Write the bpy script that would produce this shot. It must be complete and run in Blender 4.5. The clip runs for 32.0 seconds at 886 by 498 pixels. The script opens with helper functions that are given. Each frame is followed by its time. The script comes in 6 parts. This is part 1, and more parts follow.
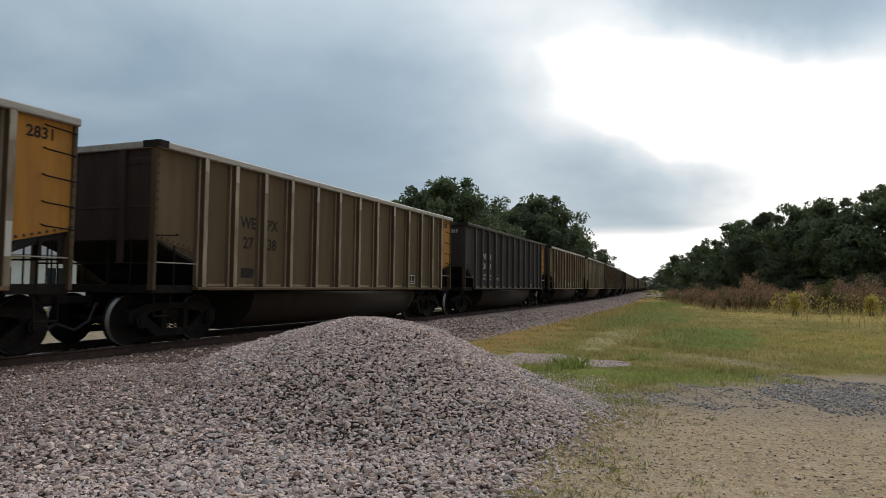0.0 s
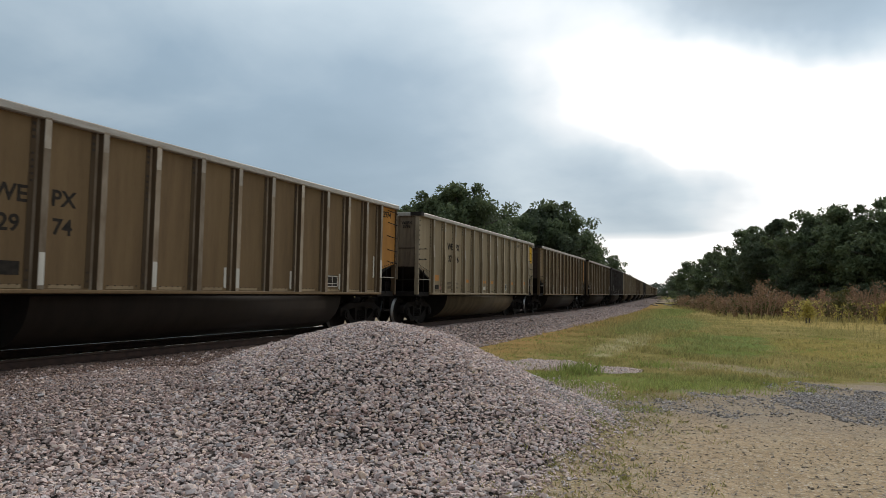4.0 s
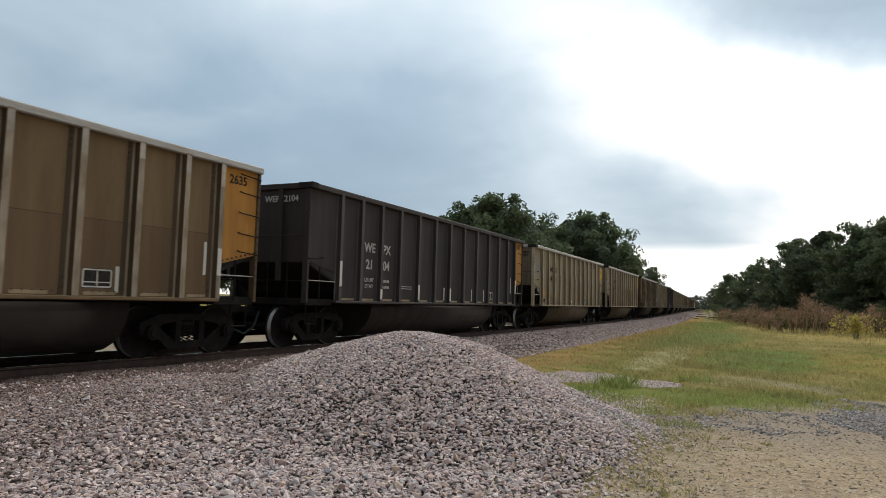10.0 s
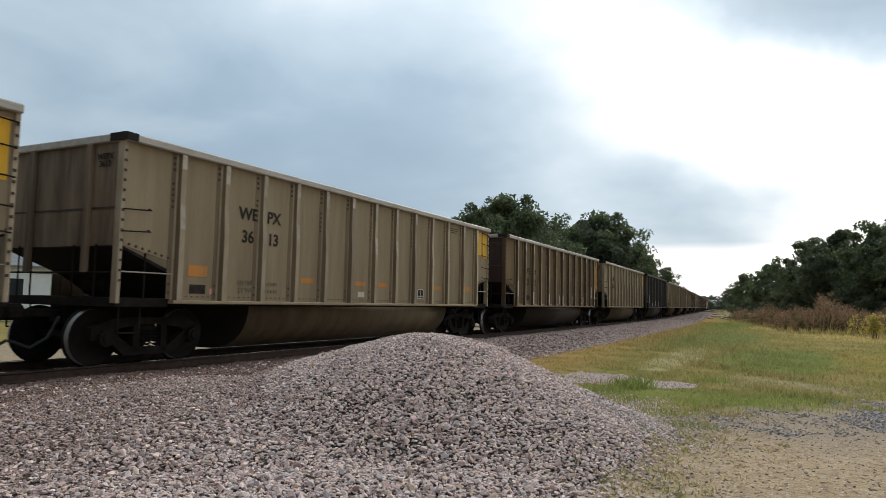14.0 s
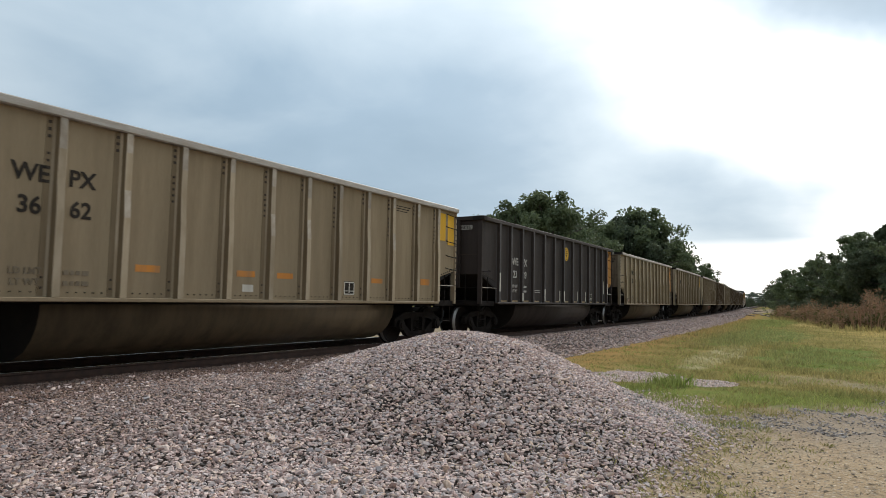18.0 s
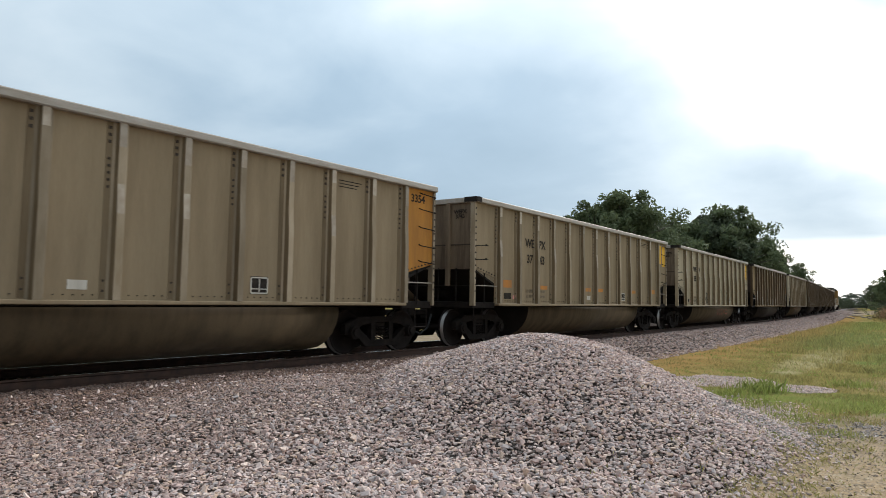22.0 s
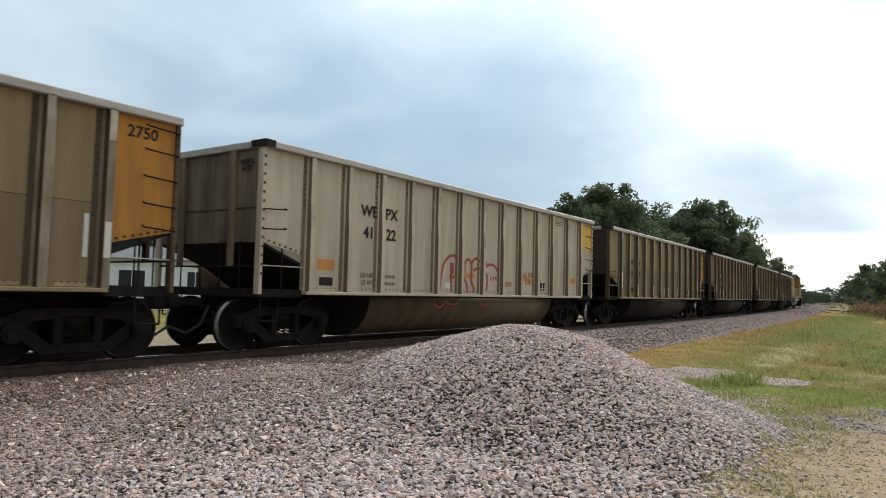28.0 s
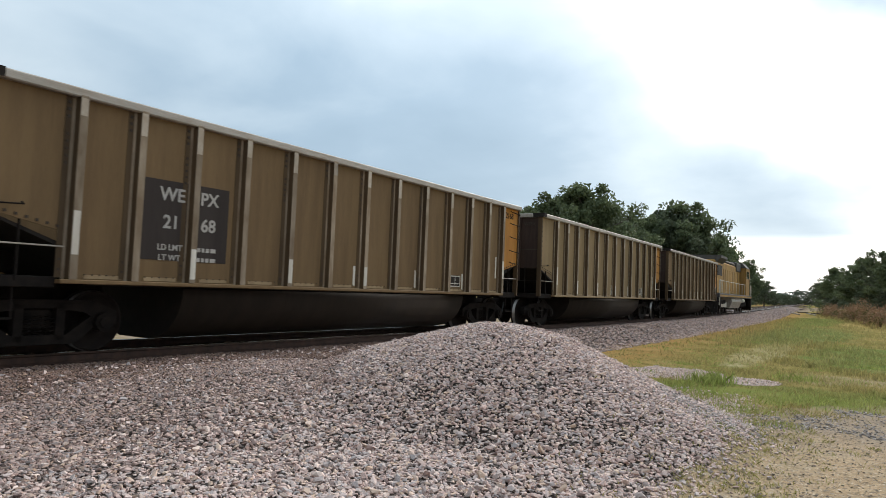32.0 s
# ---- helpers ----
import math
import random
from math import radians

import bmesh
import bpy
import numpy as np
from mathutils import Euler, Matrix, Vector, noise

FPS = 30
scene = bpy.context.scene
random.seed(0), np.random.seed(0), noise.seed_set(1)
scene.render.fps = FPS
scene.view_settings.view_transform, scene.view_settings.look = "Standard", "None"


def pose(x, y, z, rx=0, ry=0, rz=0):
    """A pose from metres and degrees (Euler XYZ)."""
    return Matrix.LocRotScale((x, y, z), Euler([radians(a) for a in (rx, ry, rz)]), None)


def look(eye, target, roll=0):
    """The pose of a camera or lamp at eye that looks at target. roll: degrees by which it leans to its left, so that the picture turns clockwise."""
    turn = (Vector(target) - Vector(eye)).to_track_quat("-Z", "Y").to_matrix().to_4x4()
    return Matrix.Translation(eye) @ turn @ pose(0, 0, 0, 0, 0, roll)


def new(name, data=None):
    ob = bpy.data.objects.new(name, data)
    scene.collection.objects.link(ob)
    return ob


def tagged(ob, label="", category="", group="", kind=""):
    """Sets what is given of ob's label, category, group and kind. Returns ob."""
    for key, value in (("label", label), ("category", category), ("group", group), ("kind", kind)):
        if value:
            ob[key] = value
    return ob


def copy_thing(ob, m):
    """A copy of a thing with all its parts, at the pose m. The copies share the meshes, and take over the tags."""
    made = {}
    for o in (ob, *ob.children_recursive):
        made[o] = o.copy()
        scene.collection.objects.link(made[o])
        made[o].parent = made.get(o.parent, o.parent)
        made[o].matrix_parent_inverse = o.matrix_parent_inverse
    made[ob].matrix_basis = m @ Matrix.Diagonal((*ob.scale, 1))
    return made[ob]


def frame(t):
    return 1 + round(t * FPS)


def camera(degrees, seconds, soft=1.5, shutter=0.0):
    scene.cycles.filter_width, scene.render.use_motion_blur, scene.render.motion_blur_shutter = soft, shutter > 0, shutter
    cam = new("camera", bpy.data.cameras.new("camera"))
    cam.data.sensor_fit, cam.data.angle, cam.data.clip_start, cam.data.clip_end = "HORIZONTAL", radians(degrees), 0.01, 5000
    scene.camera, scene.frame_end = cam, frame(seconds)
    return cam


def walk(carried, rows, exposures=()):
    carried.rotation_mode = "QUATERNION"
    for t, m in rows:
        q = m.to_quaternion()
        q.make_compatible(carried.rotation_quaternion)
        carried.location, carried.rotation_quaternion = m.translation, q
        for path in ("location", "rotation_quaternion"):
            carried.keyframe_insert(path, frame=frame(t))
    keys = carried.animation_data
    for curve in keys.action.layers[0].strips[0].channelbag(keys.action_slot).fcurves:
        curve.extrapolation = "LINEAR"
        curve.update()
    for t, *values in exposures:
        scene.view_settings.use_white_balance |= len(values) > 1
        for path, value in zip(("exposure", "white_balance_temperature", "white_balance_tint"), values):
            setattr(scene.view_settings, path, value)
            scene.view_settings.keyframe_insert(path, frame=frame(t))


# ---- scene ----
# ---- the camera: it stands on the gravel and is swung by hand ----
cam = camera(66.4, 32.0, soft=0.8, shutter=0.1)
EYE = (0.0, 0.0, 1.6)
ROWS = [
    (0, 22.77, 3.07, -0.7), (0.5, 22.09, 3.19, 0.16), (1, 22.07, 3.26, -0.24), (1.5, 23, 3.39, -0.52),
    (2, 23.59, 3.53, -0.5), (2.5, 23.57, 3.51, -1.16), (3, 23.49, 3.45, -1.39), (3.5, 23.47, 3.46, -1.18),
    (5.5, 24.03, 3.97, -0.79), (6, 24.24, 4.01, -2.23), (6.5, 24.86, 4.1, -1.68), (7, 25.37, 4.18, -1.55),
    (7.5, 25.83, 4.21, -1.16), (8, 26.06, 4.18, -1.06), (8.5, 26.31, 4.19, -1.03), (9, 26.46, 4.28, -1.2),
    (9.5, 26.57, 4.3, -1.63), (10, 26.67, 4.3, -1.63), (10.5, 26.84, 4.33, -1.38), (11, 26.95, 4.35, -1.37),
    (11.5, 27.08, 4.38, -1.47), (12, 27.33, 4.43, -1.69), (12.5, 27.53, 4.44, -1.34), (13, 27.69, 4.31, -1.42),
    (13.5, 27.7, 4.39, -1.22), (15.5, 28.12, 4.37, -1.75), (16, 28.17, 4.45, -0.72), (16.5, 29.09, 4.39, -1.81),
    (17, 30.7, 4.28, -1.53), (17.5, 30.73, 4.16, -1.4), (18, 30.72, 4.16, -1.1), (18.5, 31.13, 4.61, -1.35),
    (19, 31.69, 5.04, -1.86), (19.5, 32.87, 5.01, -0.85), (20, 33.59, 4.93, -0.92), (20.5, 34.27, 4.74, -0.73),
    (21, 34.95, 4.54, -1.05), (21.5, 36.46, 4.4, -0.74), (22, 37.26, 4.23, -0.92), (22.5, 35.78, 4.03, -0.86),
    (23, 35.19, 3.92, -0.91), (23.5, 35.98, 3.77, -1.51), (24, 36.27, 3.62, -1.32), (24.5, 35.43, 3.53, -1.2),
    (25, 35.66, 3.43, -1.39), (25.5, 35.71, 3.42, -1.8), (27.5, 35.94, 3.58, -1.61), (28, 35.78, 3.48, -1.47),
    (28.5, 35.7, 3.52, -1.74), (29, 35.43, 3.48, -1.53), (29.5, 35.17, 3.48, -1.52), (30, 35.13, 3.42, -2.4),
    (30.5, 34.22, 2.88, -2.11), (31, 33.42, 2.98, -2.13), (31.5, 33.66, 3.14, -2.57), (32, 33.83, 3.28, -2.32),
]

walk(cam, [(t, pose(*EYE, 90 + pitch, roll, yaw)) for t, yaw, pitch, roll in ROWS],
     [(0, -0.52), (1, -0.43), (2, -0.44), (3, -0.38), (6, -0.4), (7, -0.39), (8, -0.3), (9, -0.26), (12, -0.14), (13, -0.17), (16, -0.11), (19, -0.04), (22, 0.1), (28, 0.12), (32, 0.12)])

# ---- sky and sun ----
SUN_AZ, SUN_EL = -6.0, 34.0
# cloud masses: (azimuth, elevation), tightness, weight
CLOUDS = [((34, 10), 45, 0.2), ((25, 9), 90, 0.1), ((46, 15), 50, 0.1), ((15, 9), 200, 0.08), ((9.5, 9.5), 300, 0.4), ((4, 8.5), 320, 0.34), ((-0.5, 8), 320, 0.24), ((-4, 23), 150, 0.75), ((4, 26.5), 150, 0.6), ((-13, 21), 120, 0.45),
          ((8, 16), 110, -0.36), ((1, 14.5), 100, -0.42), ((-8, 12), 70, -0.5), ((54, 13), 60, 0.07), ((64, 16), 60, 0.08), ((38, 26), 60, -0.08), ((-6, 40), 8, -0.2)]


def direction(az, el):
    a, e = radians(az), radians(el)
    return Vector((-math.sin(a) * math.cos(e), math.cos(a) * math.cos(e), math.sin(e)))


def node(nt, kind, **values):
    n = nt.nodes.new(kind)
    for key, value in values.items():
        n.inputs[key.replace("_", " ")].default_value = value
    return n


def sky_world():
    w = bpy.data.worlds.new("overcast_sky")
    scene.world = w
    w.use_nodes = True
    nt = w.node_tree
    nt.nodes.clear()
    L = nt.links.new
    out = nt.nodes.new("ShaderNodeOutputWorld")
    bg = nt.nodes.new("ShaderNodeBackground")
    sky = nt.nodes.new("ShaderNodeTexSky")
    sky.sky_type, sky.sun_disc = "NISHITA", False
    sky.sun_elevation, sky.sun_rotation = radians(SUN_EL), radians(SUN_AZ)
    sky.dust_density = 3.0
    tc = nt.nodes.new("ShaderNodeTexCoord")
    sep = nt.nodes.new("ShaderNodeSeparateXYZ")
    L(tc.outputs["Generated"], sep.inputs[0])

    def m(op, a, b=None, c=None, clamp=False):
        n = nt.nodes.new("ShaderNodeMath")
        n.operation, n.use_clamp = op, clamp
        for i, v in enumerate((a, b, c)):
            if v is None:
                continue
            if isinstance(v, (int, float)):
                n.inputs[i].default_value = v
            else:
                L(v, n.inputs[i])
        return n.outputs[0]

    # cloud layer seen in perspective: x/(z+c), y/(z+c)
    h = m("ADD", m("MAXIMUM", sep.outputs[2], 0.0), 0.26)
    u, v = m("DIVIDE", sep.outputs[0], h), m("DIVIDE", sep.outputs[1], h)
    comb = nt.nodes.new("ShaderNodeCombineXYZ")
    L(u, comb.inputs[0]), L(v, comb.inputs[1])
    comb.inputs[2].default_value = 3.7
    big = node(nt, "ShaderNodeTexNoise", Scale=0.6, Detail=4.0, Roughness=0.45, Distortion=0.3)
    fine = node(nt, "ShaderNodeTexNoise", Scale=2.4, Detail=5.0, Roughness=0.5, Distortion=0.25)
    L(comb.outputs[0], big.inputs["Vector"]), L(comb.outputs[0], fine.inputs["Vector"])
    dot = nt.nodes.new("ShaderNodeVectorMath")
    dot.operation = "DOT_PRODUCT"
    L(tc.outputs["Generated"], dot.inputs[0])
    dot.inputs[1].default_value = direction(SUN_AZ, SUN_EL)
    # ragged edges: the cloud masses are looked up along a bent direction
    bend = node(nt, "ShaderNodeTexNoise", Scale=5.0, Detail=4.0, Roughness=0.55)
    L(tc.outputs["Generated"], bend.inputs["Vector"])
    off = nt.nodes.new("ShaderNodeVectorMath")
    off.operation = "MULTIPLY_ADD"
    L(bend.outputs["Color"], off.inputs[0])
    off.inputs[1].default_value, off.inputs[2].default_value = (0.16, 0.16, 0.1), (-0.08, -0.08, -0.05)
    ray = nt.nodes.new("ShaderNodeVectorMath")
    ray.operation = "ADD"
    L(tc.outputs["Generated"], ray.inputs[0]), L(off.outputs[0], ray.inputs[1])
    unit = nt.nodes.new("ShaderNodeVectorMath")
    unit.operation = "NORMALIZE"
    L(ray.outputs[0], unit.inputs[0])
    dens = m("ADD", m("MULTIPLY", m("SUBTRACT", big.outputs[0], 0.5), 0.55), m("MULTIPLY_ADD", fine.outputs[0], 0.42, 0.3))
    # heavy masses (+) and thin places where the light comes through (-)
    for (az, el), tight, more in CLOUDS:
        mass = nt.nodes.new("ShaderNodeVectorMath")
        mass.operation = "DOT_PRODUCT"
        L(unit.outputs[0], mass.inputs[0])
        mass.inputs[1].default_value = direction(az, el)
        dens = m("ADD", dens, m("MULTIPLY", m("POWER", m("MAXIMUM", mass.outputs["Value"], 0.0), tight), more))
    # clear strip under the cloud base
    low = m("MULTIPLY", m("SUBTRACT", m("MULTIPLY_ADD", fine.outputs[0], 0.012, 0.083), sep.outputs[2]), 45.0, None, True)
    dens = m("SUBTRACT", dens, m("MULTIPLY", low, 0.5))
    ramp = nt.nodes.new("ShaderNodeValToRGB")
    L(dens, ramp.inputs[0])
    cr = ramp.color_ramp
    cr.elements[0].position, cr.elements[0].color = 0.1, (1.75, 1.72, 1.7, 1)
    cr.elements[1].position, cr.elements[1].color = 1.0, (0.3, 0.44, 0.57, 1)
    for p, c in ((0.34, (1.0, 1.07, 1.13, 1)), (0.52, (0.67, 0.81, 0.92, 1)), (0.74, (0.42, 0.57, 0.71, 1))):
        cr.elements.new(p).color = c
    mul = nt.nodes.new("ShaderNodeMix")
    mul.data_type, mul.blend_type = "RGBA", "MULTIPLY"
    mul.inputs[0].default_value = 1.0
    L(ramp.outputs[0], mul.inputs[6])
    wide = m("POWER", m("MULTIPLY_ADD", dot.outputs["Value"], 0.5, 0.5), 1.6)
    gain = m("ADD", 0.36, m("ADD", m("MULTIPLY", m("MAXIMUM", sep.outputs[2], 0.0), 0.45), m("MULTIPLY", wide, 0.62)))
    g3 = nt.nodes.new("ShaderNodeCombineXYZ")
    for i in range(3):
        L(gain, g3.inputs[i])
    L(g3.outputs[0], mul.inputs[7])
    # a little clear sky shows through the layer
    dim = nt.nodes.new("ShaderNodeVectorMath")
    dim.operation = "SCALE"
    L(sky.outputs[0], dim.inputs[0])
    dim.inputs[3].default_value = 0.1
    mix = nt.nodes.new("ShaderNodeMix")
    mix.data_type = "RGBA"
    mix.inputs[0].default_value = 0.93
    L(dim.outputs[0], mix.inputs[6]), L(mul.outputs[2], mix.inputs[7])
    L(mix.outputs[2], bg.inputs[0])
    bg.inputs[1].default_value = 1.06
    L(bg.outputs[0], out.inputs[0])


sky_world()
lamp = bpy.data.lights.new("sun", "SUN")
lamp.energy, lamp.angle, lamp.color = 1.9, radians(14), (1.0, 0.95, 0.89)
sun = new("sun", lamp)
sun.matrix_world = look(direction(SUN_AZ, SUN_EL) * 60, (0, 0, 0))

# ---- materials ----


def mat(name, base, rough=0.7, metal=0.0, second=None, amount=0.5, scale=4.0, grain=0.15, grain_scale=60.0, bump=0.2,
        bump_scale=None, stretch=(1, 1, 1), vary=0.0, island=0.0, coords="Object", spec=0.4):
    """A surface with a base colour, stains of a second colour, fine grain, bump and variation from piece to piece."""
    mt = bpy.data.materials.new(name)
    mt.use_nodes = True
    nt = mt.node_tree
    L = nt.links.new
    b = nt.nodes["Principled BSDF"]
    b.inputs["Roughness"].default_value, b.inputs["Metallic"].default_value = rough, metal
    b.inputs["Specular IOR Level"].default_value = spec
    tc = nt.nodes.new("ShaderNodeTexCoord")
    mp = nt.nodes.new("ShaderNodeMapping")
    mp.inputs["Scale"].default_value = stretch
    if coords == "World":
        gm = nt.nodes.new("ShaderNodeNewGeometry")
        L(gm.outputs["Position"], mp.inputs[0])
    else:
        L(tc.outputs["Object"], mp.inputs[0])
    n1 = node(nt, "ShaderNodeTexNoise", Scale=scale, Detail=6.0, Roughness=0.6)
    n2 = node(nt, "ShaderNodeTexNoise", Scale=grain_scale, Detail=3.0, Roughness=0.6)
    L(mp.outputs[0], n1.inputs["Vector"]), L(mp.outputs[0], n2.inputs["Vector"])
    mix = nt.nodes.new("ShaderNodeMix")
    mix.data_type = "RGBA"
    mix.inputs[6].default_value = (*base, 1)
    mix.inputs[7].default_value = (*(second or base), 1)
    r = nt.nodes.new("ShaderNodeMapRange")
    r.inputs[1].default_value, r.inputs[2].default_value = 0.38, 0.68
    r.inputs[4].default_value = amount
    L(n1.outputs[0], r.inputs[0]), L(r.outputs[0], mix.inputs[0])
    hsv = nt.nodes.new("ShaderNodeHueSaturation")
    L(mix.outputs[2], hsv.inputs["Color"])
    val = nt.nodes.new("ShaderNodeMath")
    val.operation = "MULTIPLY_ADD"
    L(n2.outputs[0], val.inputs[0])
    val.inputs[1].default_value, val.inputs[2].default_value = 2 * grain, 1 - grain
    last = val
    for amt, src in ((vary, "ShaderNodeObjectInfo"), (island, "ShaderNodeNewGeometry")):
        if amt:
            s = nt.nodes.new(src)
            a = nt.nodes.new("ShaderNodeMath")
            a.operation = "MULTIPLY_ADD"
            L(s.outputs["Random" if amt is vary and src.endswith("ObjectInfo") else "Random Per Island"], a.inputs[0])
            a.inputs[1].default_value, a.inputs[2].default_value = 2 * amt, 1 - amt
            p = nt.nodes.new("ShaderNodeMath")
            p.operation = "MULTIPLY"
            L(last.outputs[0], p.inputs[0]), L(a.outputs[0], p.inputs[1])
            last = p
    L(last.outputs[0], hsv.inputs["Value"])
    L(hsv.outputs[0], b.inputs["Base Color"])
    if bump:
        n3 = n2
        if bump_scale:
            n3 = node(nt, "ShaderNodeTexNoise", Scale=bump_scale, Detail=4.0)
            L(mp.outputs[0], n3.inputs["Vector"])
        bp = node(nt, "ShaderNodeBump", Strength=bump, Distance=0.01)
        L(n3.outputs[0], bp.inputs["Height"]), L(bp.outputs[0], b.inputs["Normal"])
    return mt


M = {}
GRIME = (0.02, 0.016, 0.013)
def stone_mat(name, rnd, rust=0.0):
    """Crushed quartzite: pink, grey, buff and bluish pieces with a fine grain."""
    mt = mat(name, (0.3, 0.26, 0.25), 0.9, grain=0.22, grain_scale=70.0, bump=0.4, bump_scale=45.0, spec=0.12)
    nt = mt.node_tree
    L = nt.links.new
    ramp = nt.nodes.new("ShaderNodeValToRGB")
    cr = ramp.color_ramp
    cr.elements[0].position, cr.elements[0].color = 0.0, (0.22, 0.165, 0.15, 1)
    cr.elements[1].position, cr.elements[1].color = 1.0, (0.8, 0.635, 0.56, 1)
    for p, c in ((0.12, (0.42, 0.3, 0.262, 1)), (0.3, (0.62, 0.45, 0.395, 1)), (0.46, (0.45, 0.392, 0.375, 1)), (0.6, (0.7, 0.535, 0.47, 1)), (0.74, (0.4, 0.348, 0.335, 1)), (0.86, (0.58, 0.415, 0.31, 1))):
        cr.elements.new(p).color = c
    src = nt.nodes.new("ShaderNodeObjectInfo" if rnd == "Random" else "ShaderNodeNewGeometry")
    L(src.outputs[rnd], ramp.inputs[0])
    hsv = [n for n in nt.nodes if n.bl_idname == "ShaderNodeHueSaturation"][0]
    stain = nt.nodes.new("ShaderNodeMix")
    stain.data_type, stain.blend_type = "RGBA", "MULTIPLY"
    stain.inputs[0].default_value = rust
    stain.inputs[7].default_value = (0.43, 0.37, 0.335, 1)
    L(ramp.outputs[0], stain.inputs[6]), L(stain.outputs[2], hsv.inputs["Color"])
    return mt


M["stone_dusty"] = stone_mat("dusty_ballast_stone", "Random Per Island", 0.6)
M["stone_rusty"] = stone_mat("brake_dusted_stone", "Random Per Island", 1.0)
M["stone"] = stone_mat("ballast_stone", "Random Per Island")
M["stone_shoulder"] = stone_mat("dusty_shoulder_stone", "Random Per Island", 0.35)
M["stone_one"] = stone_mat("ballast_stone_single", "Random")


def bed_mat():
    """The lower layer of the ballast, seen between the loose stones."""
    mt = mat("ballast_bed", (0.11, 0.092, 0.083), 0.95, grain=0.3, grain_scale=40, bump=0.5, bump_scale=30, coords="World", spec=0.0)
    nt = mt.node_tree
    L = nt.links.new
    gm = nt.nodes.new("ShaderNodeNewGeometry")
    vor = nt.nodes.new("ShaderNodeTexVoronoi")
    vor.inputs["Scale"].default_value = 26.0
    L(gm.outputs["Position"], vor.inputs["Vector"])
    ramp = nt.nodes.new("ShaderNodeValToRGB")
    ramp.color_ramp.elements[0].color = (0.048, 0.041, 0.037, 1)
    ramp.color_ramp.elements[1].color = (0.21, 0.174, 0.155, 1)
    L(vor.outputs["Color"], ramp.inputs[0])
    # cell rims darkened like the shade down between stones
    gap = nt.nodes.new("ShaderNodeMapRange")
    gap.inputs[1].default_value, gap.inputs[2].default_value = 0.3, 0.6
    L(vor.outputs["Distance"], gap.inputs[0])
    mix = nt.nodes.new("ShaderNodeMix")
    mix.data_type = "RGBA"
    mix.inputs[7].default_value = (0.035, 0.026, 0.022, 1)
    L(gap.outputs[0], mix.inputs[0]), L(ramp.outputs[0], mix.inputs[6])
    hsv = [n for n in nt.nodes if n.bl_idname == "ShaderNodeHueSaturation"][0]
    L(mix.outputs[2], hsv.inputs["Color"])
    return mt


M["bed"] = bed_mat()
M["rail"] = mat("rusty_rail", (0.075, 0.04, 0.028), 0.75, 0.3, second=(0.03, 0.02, 0.016), amount=0.8, scale=6, bump=0.3)
M["railtop"] = mat("polished_rail_head", (0.62, 0.61, 0.6), 0.17, 1.0, grain=0.1)
M["tie"] = mat("creosoted_tie", (0.06, 0.045, 0.035), 0.9, second=(0.13, 0.11, 0.09), amount=0.6, scale=5, stretch=(1, 8, 8), bump=0.6)
# grimy steel and wheel faces, taken darker for the shade under the cars
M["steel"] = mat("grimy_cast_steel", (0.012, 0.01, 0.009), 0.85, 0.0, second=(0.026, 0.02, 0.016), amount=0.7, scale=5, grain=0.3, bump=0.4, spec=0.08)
M["tread"] = mat("worn_wheel_tread", (0.26, 0.245, 0.23), 0.45, 0.9, grain=0.12)
M["wheel"] = mat("brown_wheel_face", (0.014, 0.011, 0.01), 0.85, 0.0, second=(0.026, 0.02, 0.016), amount=0.6, scale=7, bump=0.3, spec=0.08)
M["alu"] = mat("weathered_top_chord", (0.38, 0.345, 0.3), 0.55, 0.2, second=(0.22, 0.17, 0.12), amount=0.6, scale=3, stretch=(3, 0.4, 3), grain=0.15)


def paint(name, base, dirt, amount, rough=0.72, spec=0.14):
    return mat(name, base, rough, second=dirt, amount=amount, scale=1.6, stretch=(2.2, 2.2, 0.28), grain=0.12, grain_scale=35, bump=0.12, vary=0.06, spec=spec)


M["tan"] = paint("dusty_tan_paint", (0.185, 0.119, 0.058), (0.125, 0.078, 0.039), 0.8)
M["tan_light"] = paint("pale_dusty_tan_paint", (0.265, 0.186, 0.098), (0.19, 0.13, 0.067), 0.8)
M["low_tan"] = paint("rust_brown_lower_paint", (0.158, 0.097, 0.05), (0.108, 0.066, 0.035), 0.8)
M["low_light"] = paint("brown_lower_paint", (0.215, 0.145, 0.08), (0.155, 0.102, 0.056), 0.8)
M["tan_dark"] = paint("dusty_brown_paint", (0.127, 0.083, 0.043), (0.08, 0.053, 0.03), 0.8)
M["black"] = paint("dusty_black_paint", (0.033, 0.025, 0.0215), (0.052, 0.04, 0.034), 0.8, spec=0.2)
M["black_post"] = paint("scuffed_black_posts", (0.05, 0.043, 0.041), (0.085, 0.077, 0.075), 0.8, spec=0.2)
M["silver"] = paint("dusty_aluminium", (0.285, 0.217, 0.134), (0.208, 0.153, 0.092), 0.8)
M["silver_mid"] = paint("greenish_dusty_aluminium", (0.38, 0.315, 0.215), (0.29, 0.235, 0.155), 0.75)
M["silver_light"] = paint("pale_dusty_aluminium", (0.47, 0.395, 0.29), (0.32, 0.255, 0.17), 0.75)
M["post_worn"] = mat("worn_post_faces", (0.17, 0.118, 0.068), 0.7, second=(0.32, 0.255, 0.18), amount=0.85, scale=2.2, stretch=(2, 2, 0.7), grain=0.12, bump=0.12, vary=0.3)
M["spray_red"] = mat("red_spray_paint", (0.27, 0.055, 0.035), 0.6, bump=0)
M["spray_green"] = mat("faded_green_spray_paint", (0.24, 0.22, 0.15), 0.6, bump=0)
